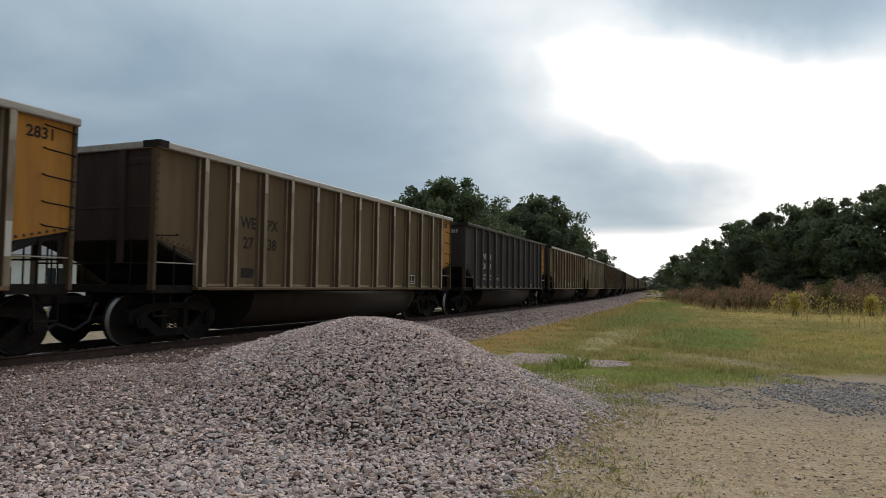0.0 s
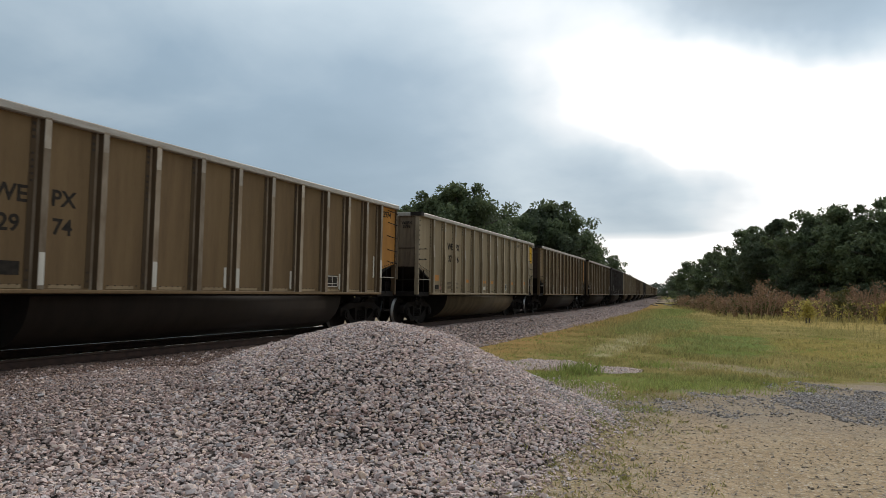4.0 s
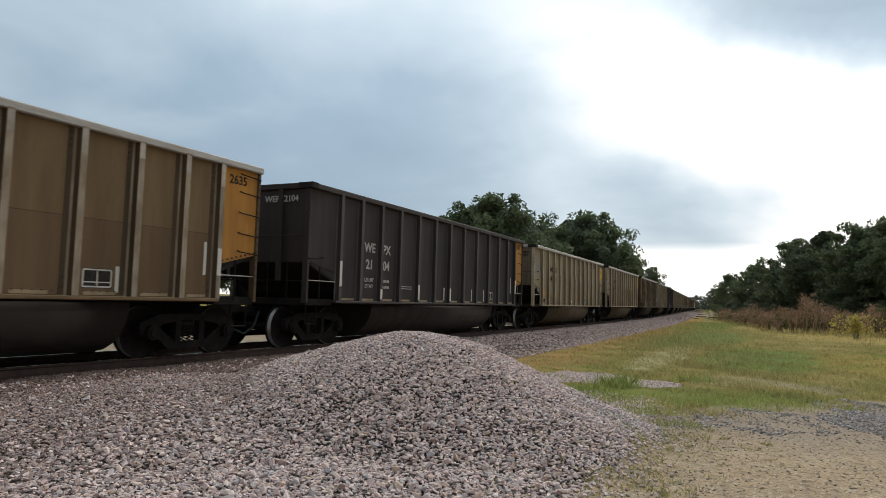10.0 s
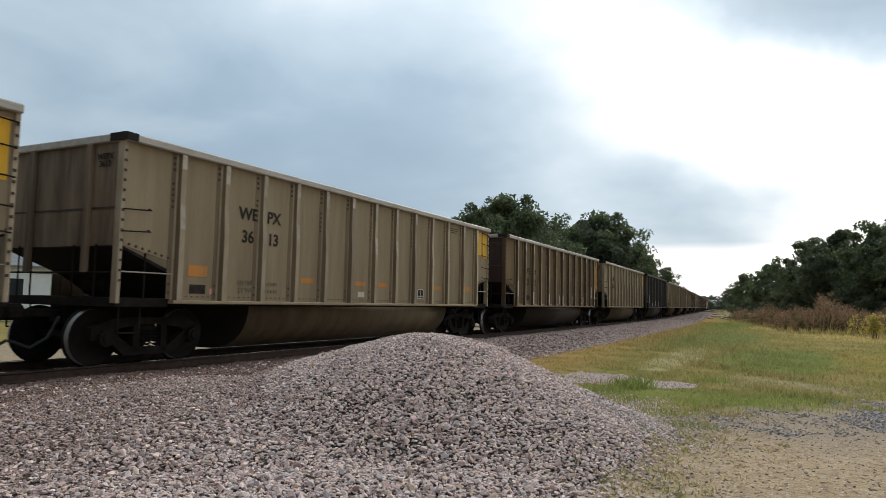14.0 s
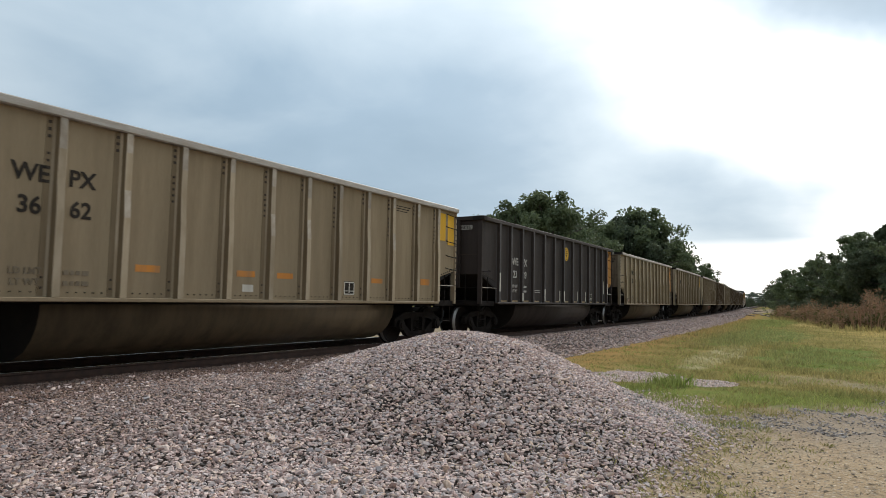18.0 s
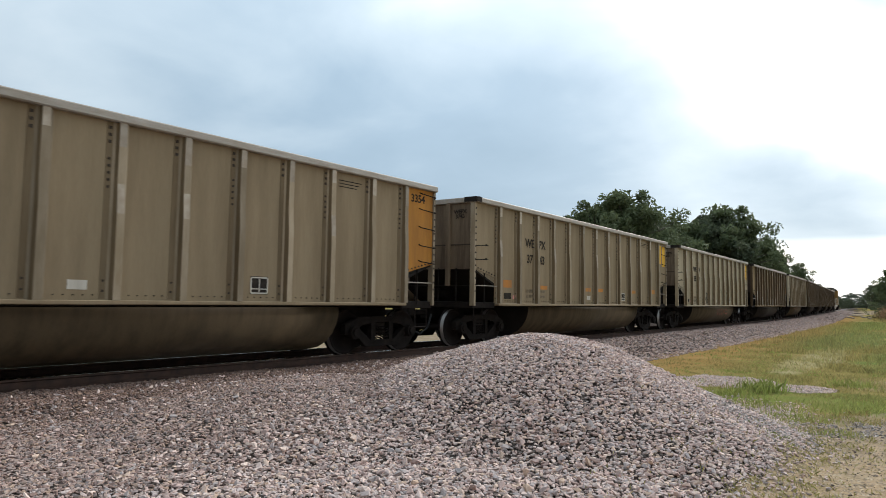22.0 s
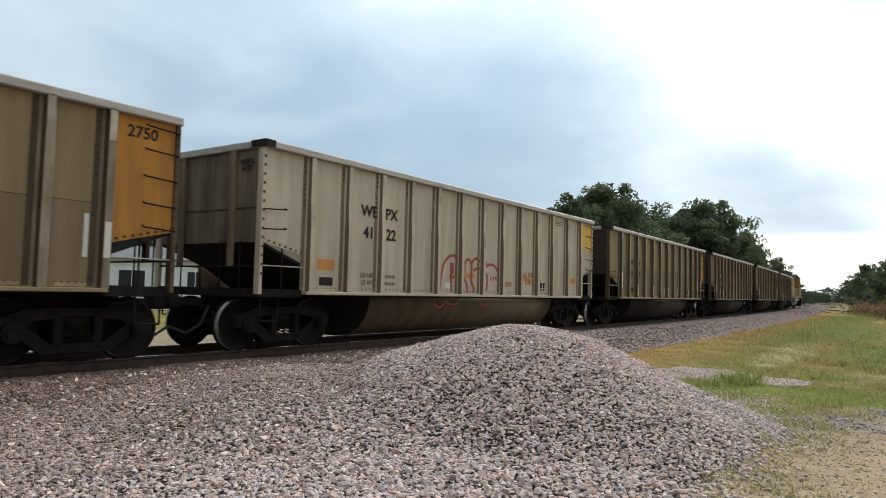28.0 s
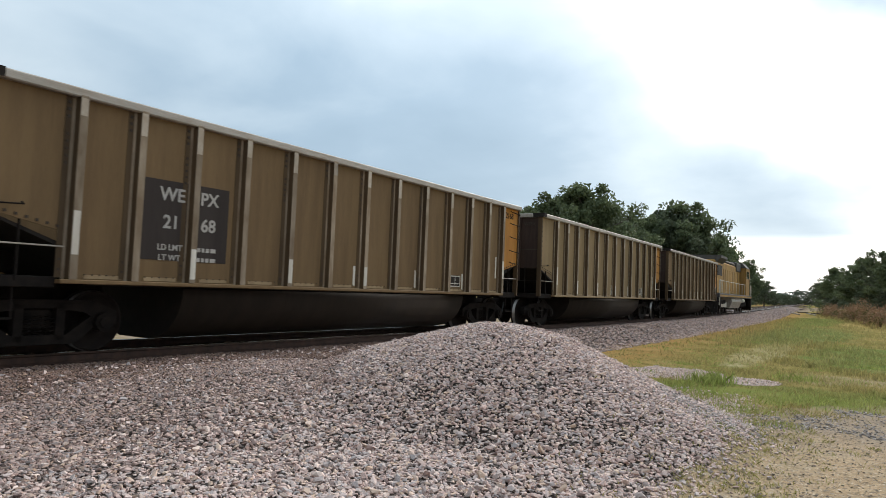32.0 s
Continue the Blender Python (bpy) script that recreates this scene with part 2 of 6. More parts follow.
M["spray_blue"] = mat("faded_blue_spray_paint", (0.13, 0.17, 0.2), 0.6, bump=0)
M["orange"] = paint("faded_orange_paint", (0.45, 0.2, 0.037), (0.23, 0.105, 0.032), 0.8)
M["yellow"] = paint("yellow_paint", (0.75, 0.42, 0.03), (0.5, 0.26, 0.05), 0.6)
M["placard"] = paint("orange_placard", (0.56, 0.22, 0.045), (0.3, 0.17, 0.085), 0.85)
M["pale"] = paint("worn_white_marking", (0.62, 0.58, 0.5), (0.4, 0.35, 0.28), 0.7)
M["letter_dark"] = mat("dark_lettering", (0.026, 0.022, 0.019), 0.8, second=(0.07, 0.055, 0.04), amount=0.5, scale=9, bump=0, spec=0.08)
M["letter_light"] = mat("chalky_lettering", (0.42, 0.39, 0.35), 0.7, second=(0.28, 0.25, 0.22), amount=0.6, scale=9, bump=0)
# both tub paints are darkened throughout for the shade beneath the car body
M["tub_dark"] = paint("brown_tub_with_shade", (0.03, 0.022, 0.016), (0.018, 0.0135, 0.0105), 0.7, spec=0.2)
M["tub_shaded"] = paint("dusty_tub_with_shade", (0.11, 0.081, 0.048), (0.058, 0.043, 0.027), 0.8, spec=0.12)
M["silver_post"] = mat("dusty_aluminium_post", (0.25, 0.19, 0.115), 0.7, second=(0.36, 0.29, 0.2), amount=0.85, scale=2.0, stretch=(2, 2, 0.6), grain=0.12, bump=0.12, vary=0.3)
# strip colours, also laid on the post sides as their shade
M["rivet_strip"] = paint("brown_stain_and_post_shade", (0.095, 0.062, 0.034), (0.055, 0.037, 0.022), 0.8)
M["strip_pale"] = paint("aluminium_stain_and_post_shade", (0.2, 0.148, 0.088), (0.125, 0.088, 0.05), 0.85)
M["post_wear_and_light"] = mat("scuffed_metal_and_lit_facet", (0.38, 0.325, 0.255), 0.65, second=(0.25, 0.195, 0.135), amount=0.8, scale=5, grain=0.15, bump=0.1, vary=0.25)
# coal stains over a base darkened because the ends face away from bright sky
M["end_pale"] = paint("coal_stained_shaded_aluminium_end", (0.2, 0.15, 0.1), (0.07, 0.048, 0.035), 0.95)
M["end_brown"] = paint("coal_stained_shaded_brown_end", (0.055, 0.035, 0.027), (0.028, 0.019, 0.016), 0.9)
M["bolt"] = mat("dark_bolt_heads", (0.045, 0.032, 0.022), 0.8, bump=0)
# near black, with the shade of end bays and underside in the colour
M["hole"] = mat("black_underframe_with_shade", (0.016, 0.013, 0.011), 0.9, second=(0.03, 0.024, 0.019), amount=0.6, scale=4, spec=0.2)
M["rubber"] = mat("black_rubber", (0.02, 0.02, 0.02), 0.7)

# ---- shapes ----


def part(name, bm, material, parent=None, label=""):
    me = bpy.data.meshes.new(name)
    bm.to_mesh(me)
    bm.free()
    for mm in material if isinstance(material, (list, tuple)) else [material]:
        me.materials.append(mm)
    ob = new(name, me)
    ob.parent = parent
    return tagged(ob, label)


def empty(name):
    e = new(name)
    e.empty_display_size = 0.3
    return e


def box(x0, x1, y0, y1, z0, z1, bevel=0.0, bm=None):
    bm = bm or bmesh.new()
    r = bmesh.ops.create_cube(bm, size=1.0, matrix=Matrix.Translation(((x0 + x1) / 2, (y0 + y1) / 2, (z0 + z1) / 2)) @ Matrix.Diagonal((x1 - x0, y1 - y0, z1 - z0, 1)))
    if bevel:
        es = {e for v in r["verts"] for e in v.link_edges}
        bmesh.ops.bevel(bm, geom=list(es), offset=bevel, segments=1, affect="EDGES")
    return bm


def tube(a, b, r, n=8, r2=None, bm=None):
    bm = bm or bmesh.new()
    a, b = Vector(a), Vector(b)
    d = b - a
    bmesh.ops.create_cone(bm, cap_ends=True, segments=n, radius1=r, radius2=r if r2 is None else r2, depth=d.length,
                          matrix=Matrix.Translation((a + b) / 2) @ d.to_track_quat("Z", "Y").to_matrix().to_4x4())
    return bm


def pipe(pts, r, n=6, bm=None):
    """A bent rod through the points."""
    bm = bm or bmesh.new()
    for a, b in zip(pts, pts[1:]):
        tube(a, b, r, n, bm=bm)
    return bm


def prism(poly, axis, a, b, bm=None):
    """A polygon in the plane across the axis, drawn out from a to b along it."""
    bm = bm or bmesh.new()

    def at(p, w):
        return {"x": (w, p[0], p[1]), "y": (p[0], w, p[1]), "z": (p[0], p[1], w)}[axis]
    lo = [bm.verts.new(at(p, a)) for p in poly]
    hi = [bm.verts.new(at(p, b)) for p in poly]
    n = len(poly)
    bm.faces.new(lo[::-1]), bm.faces.new(hi)
    for i in range(n):
        bm.faces.new((lo[i], lo[(i + 1) % n], hi[(i + 1) % n], hi[i]))
    bmesh.ops.recalc_face_normals(bm, faces=bm.faces[:])
    return bm


def lettering(text, size, material, parent, m, depth=0.003, name="lettering", label=""):
    cu = bpy.data.curves.new("text", "FONT")
    cu.body, cu.size, cu.extrude, cu.align_x, cu.align_y = text, size, depth, "CENTER", "CENTER"
    cu.resolution_u = 3
    cu.offset = 0.022 * size
    ob = new("text", cu)
    me = bpy.data.meshes.new_from_object(ob.evaluated_get(bpy.context.evaluated_depsgraph_get()))
    bpy.data.objects.remove(ob)
    bpy.data.curves.remove(cu)
    me.materials.clear()
    me.materials.append(material)
    o = new(name, me)
    o.parent = parent
    o.matrix_basis = m
    return tagged(o, label)


# ---- the line of the track ----
TRACK_X, RAIL_Z, RADIUS, CURVE_END = -10.91, 0.43, 1000.0, 91.0


def track(s, off=0.0):
    """Place and heading (radians, to the left of +y) of the track s metres on; off: metres to its right."""
    if s <= 0:
        x, y, h = TRACK_X, s, 0.0
    else:
        h = min(s, CURVE_END) / RADIUS
        x, y = TRACK_X - RADIUS * (1 - math.cos(h)), RADIUS * math.sin(h)
        if s > CURVE_END:
            x, y = x - math.sin(h) * (s - CURVE_END), y + math.cos(h) * (s - CURVE_END)
    return x + off * math.cos(h), y + off * math.sin(h), h


def track_offset(x, y):
    """Metres to the right of the track's line, for numpy arrays."""
    yy = np.maximum(y, 0)
    yc = np.minimum(yy, CURVE_END)
    h = yc / RADIUS
    xl = TRACK_X - yc * yc / (2 * RADIUS) - np.tan(h) * (yy - yc)
    return (x - xl) * np.cos(h)


# ---- ground ----
PILE = (-3.986, 7.935)


def smooth(a, b, x):
    t = np.clip((x - a) / (b - a), 0, 1)
    return t * t * (3 - 2 * t)


def lumps(x, y, f, seed):
    return (np.sin(x * f + seed) * np.cos(y * f * 1.13 + 2 * seed) + 0.5 * np.sin(x * f * 2.3 + y * f * 1.7 + seed * 3) + 0.3 * np.cos(x * f * 4.1 - y * f * 3.7 + seed)) / 1.8


def ground_z(x, y):
    d = track_offset(x, y)
    bed = 0.27 - 0.27 * smooth(1.7, 4.3, np.abs(d))
    # gravel tipped between the track and the standpoint, with a mound on it
    w = np.clip(np.hypot(x + 6.566, y - 6.582) / 5.425, 0, 1)
    spread = 0.468 * (1 - w) ** 2 * (1 + 2 * w)
    dx, dy = x - PILE[0], y - PILE[1]
    u, v = (0.989 * dx - 0.147 * dy) / 2.94, (0.147 * dx + 0.989 * dy) / 2.62
    ang = np.arctan2(v, u)
    r = np.hypot(u, v) * (1 + 0.03 * np.sin(3 * ang + 1) + 0.03 * np.sin(5 * ang))
    mound = 1.025 * np.clip(1 - (np.sqrt(r * r + 0.004) - 0.063), 0, None)
    mound = 1.1 * np.minimum(mound, 0.656 + 0.25 * mound)  # its top slumped flat
    mound = mound * mound / (mound + 0.1)  # its foot runs out
    fore = 0.16 * (1 - smooth(-3.0, -1.2, x)) * (1 - smooth(5.0, 7.5, y))
    low = np.maximum(bed, np.maximum(spread, fore))
    k = smooth(1.7, 2.6, np.abs(d))
    z = bed * (1 - k) + (low + mound) * k
    return z + 0.02 * lumps(x, y, 1.3, 1) + 0.012 * lumps(x, y, 4.1, 2)


def gravel_cover(x, y):
    """1 where the loose ballast lies, 0 on dirt and grass."""
    d = track_offset(x, y)
    # wider beyond the track: dark bed added to darken the view under couplers
    edge = np.where(d > 0, 3.95, 6.3) + 0.25 * lumps(x, y, 0.9, 5)
    on_bed = (np.abs(d) < edge)
    xr = -1.55 + 0.16 * lumps(x, y, 2.1, 3) - 0.55 * smooth(8.2, 10.0, y) - 0.3 * smooth(10.0, 11.5, y) * (y - 10) - 0.05 * (6 - y)
    heap = (x < xr) & (y < 12.2 + 0.5 * lumps(x, y, 1.1, 7) - 0.25 * (x + 5)) & (d > 0)
    return (on_bed | heap).astype(float)


def grid_axis(stops):
    out = []
    for a, b, st in stops:
        out += list(np.arange(a, b - 1e-6, st))
    out.append(stops[-1][1])
    return np.array(out)


def ground():
    xs = grid_axis([(-1500, -300, 200), (-300, -60, 30), (-60, -16, 4), (-16, 3, 0.14), (3, 12, 0.6), (12, 60, 4), (60, 300, 30), (300, 1500, 200)])
    ys = grid_axis([(-600, -60, 90), (-60, 0, 6), (0, 16, 0.14), (16, 40, 0.4), (40, 120, 2), (120, 400, 10), (400, 2400, 200)])
    X, Y = np.meshgrid(xs, ys)
    Z = ground_z(X, Y) * (np.hypot(X, Y) < 380)
    n, m = X.shape
    verts = np.stack([X, Y, Z], -1).reshape(-1, 3)
    i = np.arange(n * m).reshape(n, m)
    faces = np.stack([i[:-1, :-1], i[:-1, 1:], i[1:, 1:], i[1:, :-1]], -1).reshape(-1, 4)
    me = bpy.data.meshes.new("ground")
    me.from_pydata(verts.tolist(), [], faces.tolist())
    cx, cy = X.reshape(-1)[faces].mean(1), Y.reshape(-1)[faces].mean(1)
    me.materials.append(M["soil"]), me.materials.append(M["bed"])
    me.polygons.foreach_set("material_index", gravel_cover(cx, cy).astype(np.int32))
    me.polygons.foreach_set("use_smooth", np.ones(len(faces), dtype=bool))
    return tagged(new("ground", me), "sandy lot with worn grass beside the railway", "ground", kind="structure")


def turf_colour(nt):
    """Colour of the grass by its place: olive, lush green, straw and yellow patches, rusty along the ballast. Also gives the tools that made it."""
    L = nt.links.new
    gm = nt.nodes.new("ShaderNodeNewGeometry")
    sep = nt.nodes.new("ShaderNodeSeparateXYZ")
    L(gm.outputs["Position"], sep.inputs[0])

    def m(op, a, b=None, c=None, clamp=False):
        n = nt.nodes.new("ShaderNodeMath")
        n.operation, n.use_clamp = op, clamp
        for i, v in enumerate((a, b, c)):
            if isinstance(v, (int, float)):
                n.inputs[i].default_value = v
            elif v is not None:
                L(v, n.inputs[i])
        return n.outputs[0]

    def blend(f, a, b):
        n = nt.nodes.new("ShaderNodeMix")
        n.data_type = "RGBA"
        for k, v in ((0, f), (6, a), (7, b)):
            if isinstance(v, (tuple, float)):
                n.inputs[k].default_value = (*v, 1) if isinstance(v, tuple) else v
            else:
                L(v, n.inputs[k])
        return n.outputs[2]

    def noise_at(scale, detail=5.0):
        n = node(nt, "ShaderNodeTexNoise", Scale=scale, Detail=detail, Roughness=0.6)
        L(gm.outputs["Position"], n.inputs["Vector"])
        return n.outputs[0]
    x, y = sep.outputs[0], sep.outputs[1]
    wob = m("MULTIPLY_ADD", noise_at(0.55), 2.4, -1.2)

    def area(cx, cy, rx, ry, gain=2.0):
        a, b = m("MULTIPLY", m("SUBTRACT", x, cx), 1 / rx), m("MULTIPLY", m("SUBTRACT", y, cy), 1 / ry)
        r2 = m("ADD", m("MULTIPLY", a, a), m("MULTIPLY", b, b))
        return m("MULTIPLY", m("ADD", m("SUBTRACT", 1.0, r2), wob), gain, None, True)
    turf = blend(m("MULTIPLY_ADD", noise_at(0.42), 6.0, -2.7, True), (0.205, 0.172, 0.058), (0.31, 0.235, 0.094))
    turf = blend(m("MULTIPLY", m("MULTIPLY_ADD", noise_at(1.7), 4.0, -1.8, True), 0.5), turf, (0.24, 0.18, 0.07))
    # centre, radii, share and colour of the larger patches
    for spot, share, tint in (((-6.2, 62, 2.6, 20), 0.9, (0.15, 0.205, 0.055)), ((-3.8, 38, 2.4, 12), 0.8, (0.13, 0.17, 0.055)), ((-0.6, 24, 1.9, 6.5), 0.8, (0.135, 0.185, 0.055)), ((-5.6, 31, 1.1, 5), 0.7, (0.14, 0.165, 0.055)), ((-1.0, 13.2, 1.9, 1.6), 0.7, (0.15, 0.185, 0.05)), ((-2.9, 13.0, 0.9, 1.4), 0.75, (0.14, 0.19, 0.045)),
                              ((-3.4, 22.5, 0.7, 5.5), 0.9, (0.36, 0.31, 0.17)), ((-0.9, 16.2, 1.3, 1.2), 0.8, (0.33, 0.26, 0.16)), ((0.6, 15.8, 0.9, 0.8), 0.7, (0.3, 0.25, 0.17)), ((2.8, 25, 2.0, 6), 0.6, (0.3, 0.22, 0.065)), ((5.5, 48, 6.5, 10), 0.85, (0.4, 0.29, 0.11)), ((0.5, 62, 4.5, 9), 0.9, (0.46, 0.34, 0.15)), ((1.5, 85, 7, 18), 0.8, (0.42, 0.3, 0.12))):
        turf = blend(m("MULTIPLY", area(*spot), share), turf, tint)
    # worn and dry places, and the dark of the thatch
    turf = blend(m("MULTIPLY", m("MULTIPLY_ADD", noise_at(0.8, 8.0), 7.0, -3.9, True), 0.6), turf, (0.34, 0.26, 0.12))
    turf = blend(m("MULTIPLY", m("MULTIPLY_ADD", noise_at(2.4, 8.0), 7.0, -3.7, True), 0.4), turf, (0.1, 0.1, 0.035))
    off = m("ADD", m("ADD", x, 10.91), m("MULTIPLY", m("MULTIPLY", y, y), 0.0005))
    near = m("MULTIPLY", m("SUBTRACT", m("ADD", 5.5, m("MULTIPLY", noise_at(0.7), 2.4)), off), 0.6, None, True)
    near = m("MULTIPLY", near, m("GREATER_THAN", off, 0.0))
    turf = blend(m("MULTIPLY", near, m("MULTIPLY_ADD", noise_at(2.0, 7.0), 2.4, -0.58, True)), turf, (0.34, 0.195, 0.078))
    return turf, x, y, gm, m, blend, noise_at


def soil_mat():
    """Sand, small gravel and thin grass, laid out over the lot."""
    mt = mat("sandy_soil", (0.42, 0.3, 0.185), 0.95, second=(0.3, 0.212, 0.13), amount=0.75, scale=1.4, grain=0.5, grain_scale=30, bump=1.0, bump_scale=26, coords="World", spec=0.0)
    nt = mt.node_tree
    L = nt.links.new
    hsv = [n for n in nt.nodes if n.bl_idname == "ShaderNodeHueSaturation"][0]
    src = hsv.inputs["Color"].links[0].from_socket
    turf, x, y, gm, m, blend, noise_at = turf_colour(nt)
    # small stones trodden into the sand
    sand = src
    for scale, share, dark, light in ((55.0, 0.55, (0.13, 0.1, 0.075), (0.5, 0.4, 0.29)), (24.0, 0.8, (0.14, 0.112, 0.095), (0.52, 0.44, 0.36)), (33.0, 0.72, (0.42, 0.34, 0.25), (0.6, 0.5, 0.38))):
        vor = nt.nodes.new("ShaderNodeTexVoronoi")
        vor.inputs["Scale"].default_value = scale
        L(gm.outputs["Position"], vor.inputs["Vector"])
        cell = nt.nodes.new("ShaderNodeSeparateColor")
        L(vor.outputs["Color"], cell.inputs[0])
        pebble = m("MULTIPLY", m("GREATER_THAN", cell.outputs[0], share), m("LESS_THAN", vor.outputs["Distance"], 0.45))
        sand = blend(m("MULTIPLY", pebble, 0.7), sand, blend(cell.outputs[1], dark, light))
    sand = blend(m("MULTIPLY", m("MULTIPLY_ADD", noise_at(9.0, 8.0), 8.0, -4.2, True), 0.65), sand, (0.15, 0.115, 0.08))
    sand = blend(m("MULTIPLY", m("MULTIPLY_ADD", noise_at(1.6, 6.0), 5.0, -2.5, True), 0.5), sand, (0.43, 0.34, 0.23))
    # greyer gravelly dirt towards the grass, moss near the mound
    grey = m("MULTIPLY_ADD", m("ADD", y, m("MULTIPLY", noise_at(1.1), 4.0)), 0.7, -7.4, True)
    sand = blend(m("MULTIPLY", grey, 0.5), sand, (0.27, 0.222, 0.18))
    moss = m("MULTIPLY", m("MULTIPLY_ADD", noise_at(2.6), 5.0, -2.3, True), m("MULTIPLY_ADD", x, -1.3, -0.9, True))
    sand = blend(m("MULTIPLY", moss, 0.75), sand, (0.185, 0.155, 0.06))
    edge = m("MINIMUM", m("MAXIMUM", m("MULTIPLY", m("ADD", x, 1.8), 1.1), 0.0), 4.3)
    grow = m("MULTIPLY_ADD", m("SUBTRACT", m("ADD", y, m("MULTIPLY", noise_at(1.3), 3.6)), edge), 0.8, -9.6, True)
    grow = m("MAXIMUM", m("MULTIPLY", grow, m("GREATER_THAN", x, -13.0)), m("MULTIPLY_ADD", x, -0.9, -19.0, True))
    L(blend(grow, sand, turf), hsv.inputs["Color"])
    return mt


M["soil"] = soil_mat()
GROUND = ground()


def line_mesh(name, profile, s0, s1, step, off, z, materials, mi=None):
    """A profile (metres right, metres up) swept along the track."""
    ss = np.arange(s0, s1 + 0.1, step)
    verts, faces, idx = [], [], []
    n = len(profile)
    for s in ss:
        for px, pz in profile:
            x, y, _ = track(s, off + px)
            verts.append((x, y, z + pz))
    for k in range(len(ss) - 1):
        for i in range(n):
            j = (i + 1) % n
            faces.append((k * n + i, k * n + j, (k + 1) * n + j, (k + 1) * n + i))
            idx.append(mi[i] if mi else 0)
    me = bpy.data.meshes.new(name)
    me.from_pydata(verts, [], faces)
    for mm in materials:
        me.materials.append(mm)
    me.polygons.foreach_set("material_index", idx)
    return new(name, me)


RAIL = [(-0.075, -0.17), (0.075, -0.17), (0.075, -0.155), (0.012, -0.13), (0.012, -0.045), (0.036, -0.03), (0.036, -0.004), (0.03, 0), (-0.03, 0), (-0.036, -0.004), (-0.036, -0.03), (-0.012, -0.045), (-0.012, -0.13), (-0.075, -0.155)]
for off in (-0.753, 0.753):
    tagged(line_mesh("rail", RAIL, -40, 700, 4, off, RAIL_Z, [M["rail"], M["railtop"]], [0, 0, 0, 0, 0, 0, 1, 1, 1, 0, 0, 0, 0, 0]), "rusty steel rail with a polished head", "rail", "running rails", "structure")


def ties():
    for i in range(260):
        x, y, h = track(-8 + i * 0.5)
        if i == 0:
            t = part("railway_tie", box(-1.3, 1.3, -0.11, 0.11, -0.18, 0.0, 0.012), M["tie"])
            tagged(t, "weathered creosoted wooden tie bedded in ballast", "railway tie", "ties of the track", "structure")
            first = t
        else:
            t = new("railway_tie", first.data)
            tagged(t, first["label"], first["category"], first["group"], "structure")
        t.matrix_basis = pose(x, y, RAIL_Z - 0.172, 0, 0, math.degrees(h))


ties()

# ---- coal cars ----
PITCH, HALF, TOP, SILL = 16.18, 7.3, 3.71, 1.02
SILVER_POSTS = [-HALF + 1.17 + 1.022 * i + (0.1 if i > 10 else 0.0) for i in range(13)]
STEEL_POSTS = [-HALF + v for v in (1.22, 2.13, 3.11, 4.12, 5.22, 6.31, 7.38, 8.47, 9.58, 10.68, 11.7, 12.67, 13.5)]


def wheelset(parent, y):
    bm = bmesh.new()
    prof = [(0.66, 0.10), (0.68, 0.36), (0.655, 0.40), (0.655, 0.485), (0.685, 0.49), (0.70, 0.46), (0.79, 0.452), (0.795, 0.43), (0.775, 0.40), (0.745, 0.36), (0.75, 0.14), (0.78, 0.12), (0.78, 0.0)]
    n = 28
    for sx in (1, -1):
        rings = []
        for i in range(n):
            a = 2 * math.pi * i / n
            rings.append([bm.verts.new((sx * x, r * math.cos(a), r * math.sin(a))) for x, r in prof[:-1]])
        for i in range(n):
            p, q = rings[i], rings[(i + 1) % n]
            for j in range(len(p) - 1):
                f = bm.faces.new((p[j], q[j], q[j + 1], p[j + 1]))
                f.material_index = 1 if j == 5 else 0
        bm.faces.new([r[-1] for r in rings]), bm.faces.new([r[0] for r in rings])
    tube((-1.05, 0, 0), (1.05, 0, 0), 0.08, 12, bm=bm)
    for i in range(3):
        a = 2.1 * i
        box(0.7805, 0.79, 0.05 * math.cos(a) - 0.02, 0.05 * math.cos(a) + 0.02, 0.05 * math.sin(a) - 0.02, 0.05 * math.sin(a) + 0.02, bm=bm)
    bmesh.ops.recalc_face_normals(bm, faces=bm.faces[:])
    for f in bm.faces:
        f.smooth = True
    w = part("wheelset", bm, [M["wheel"], M["tread"]], parent, "brown wheels with bright worn treads")
    w.location = (0, y, 0.457)
    return w


def coil(x, y, z0, z1, r):
    """A coil spring of five turns."""
    pts = [(x + r * math.cos(a * 1.0472), y + r * math.sin(a * 1.0472), z0 + (z1 - z0) * a / 30) for a in range(31)]
    bm = bmesh.new()
    rings = []
    for px, py, pz in pts:
        c = Vector((px - x, py - y, 0)).normalized()
        rings.append([bm.verts.new(Vector((px, py, pz)) + c * 0.014 * math.cos(b * 2.094) + Vector((0, 0, 0.014 * math.sin(b * 2.094)))) for b in range(3)])
    for p, q in zip(rings, rings[1:]):
        for j in range(3):
            bm.faces.new((p[j], p[(j + 1) % 3], q[(j + 1) % 3], q[j]))
    return bm


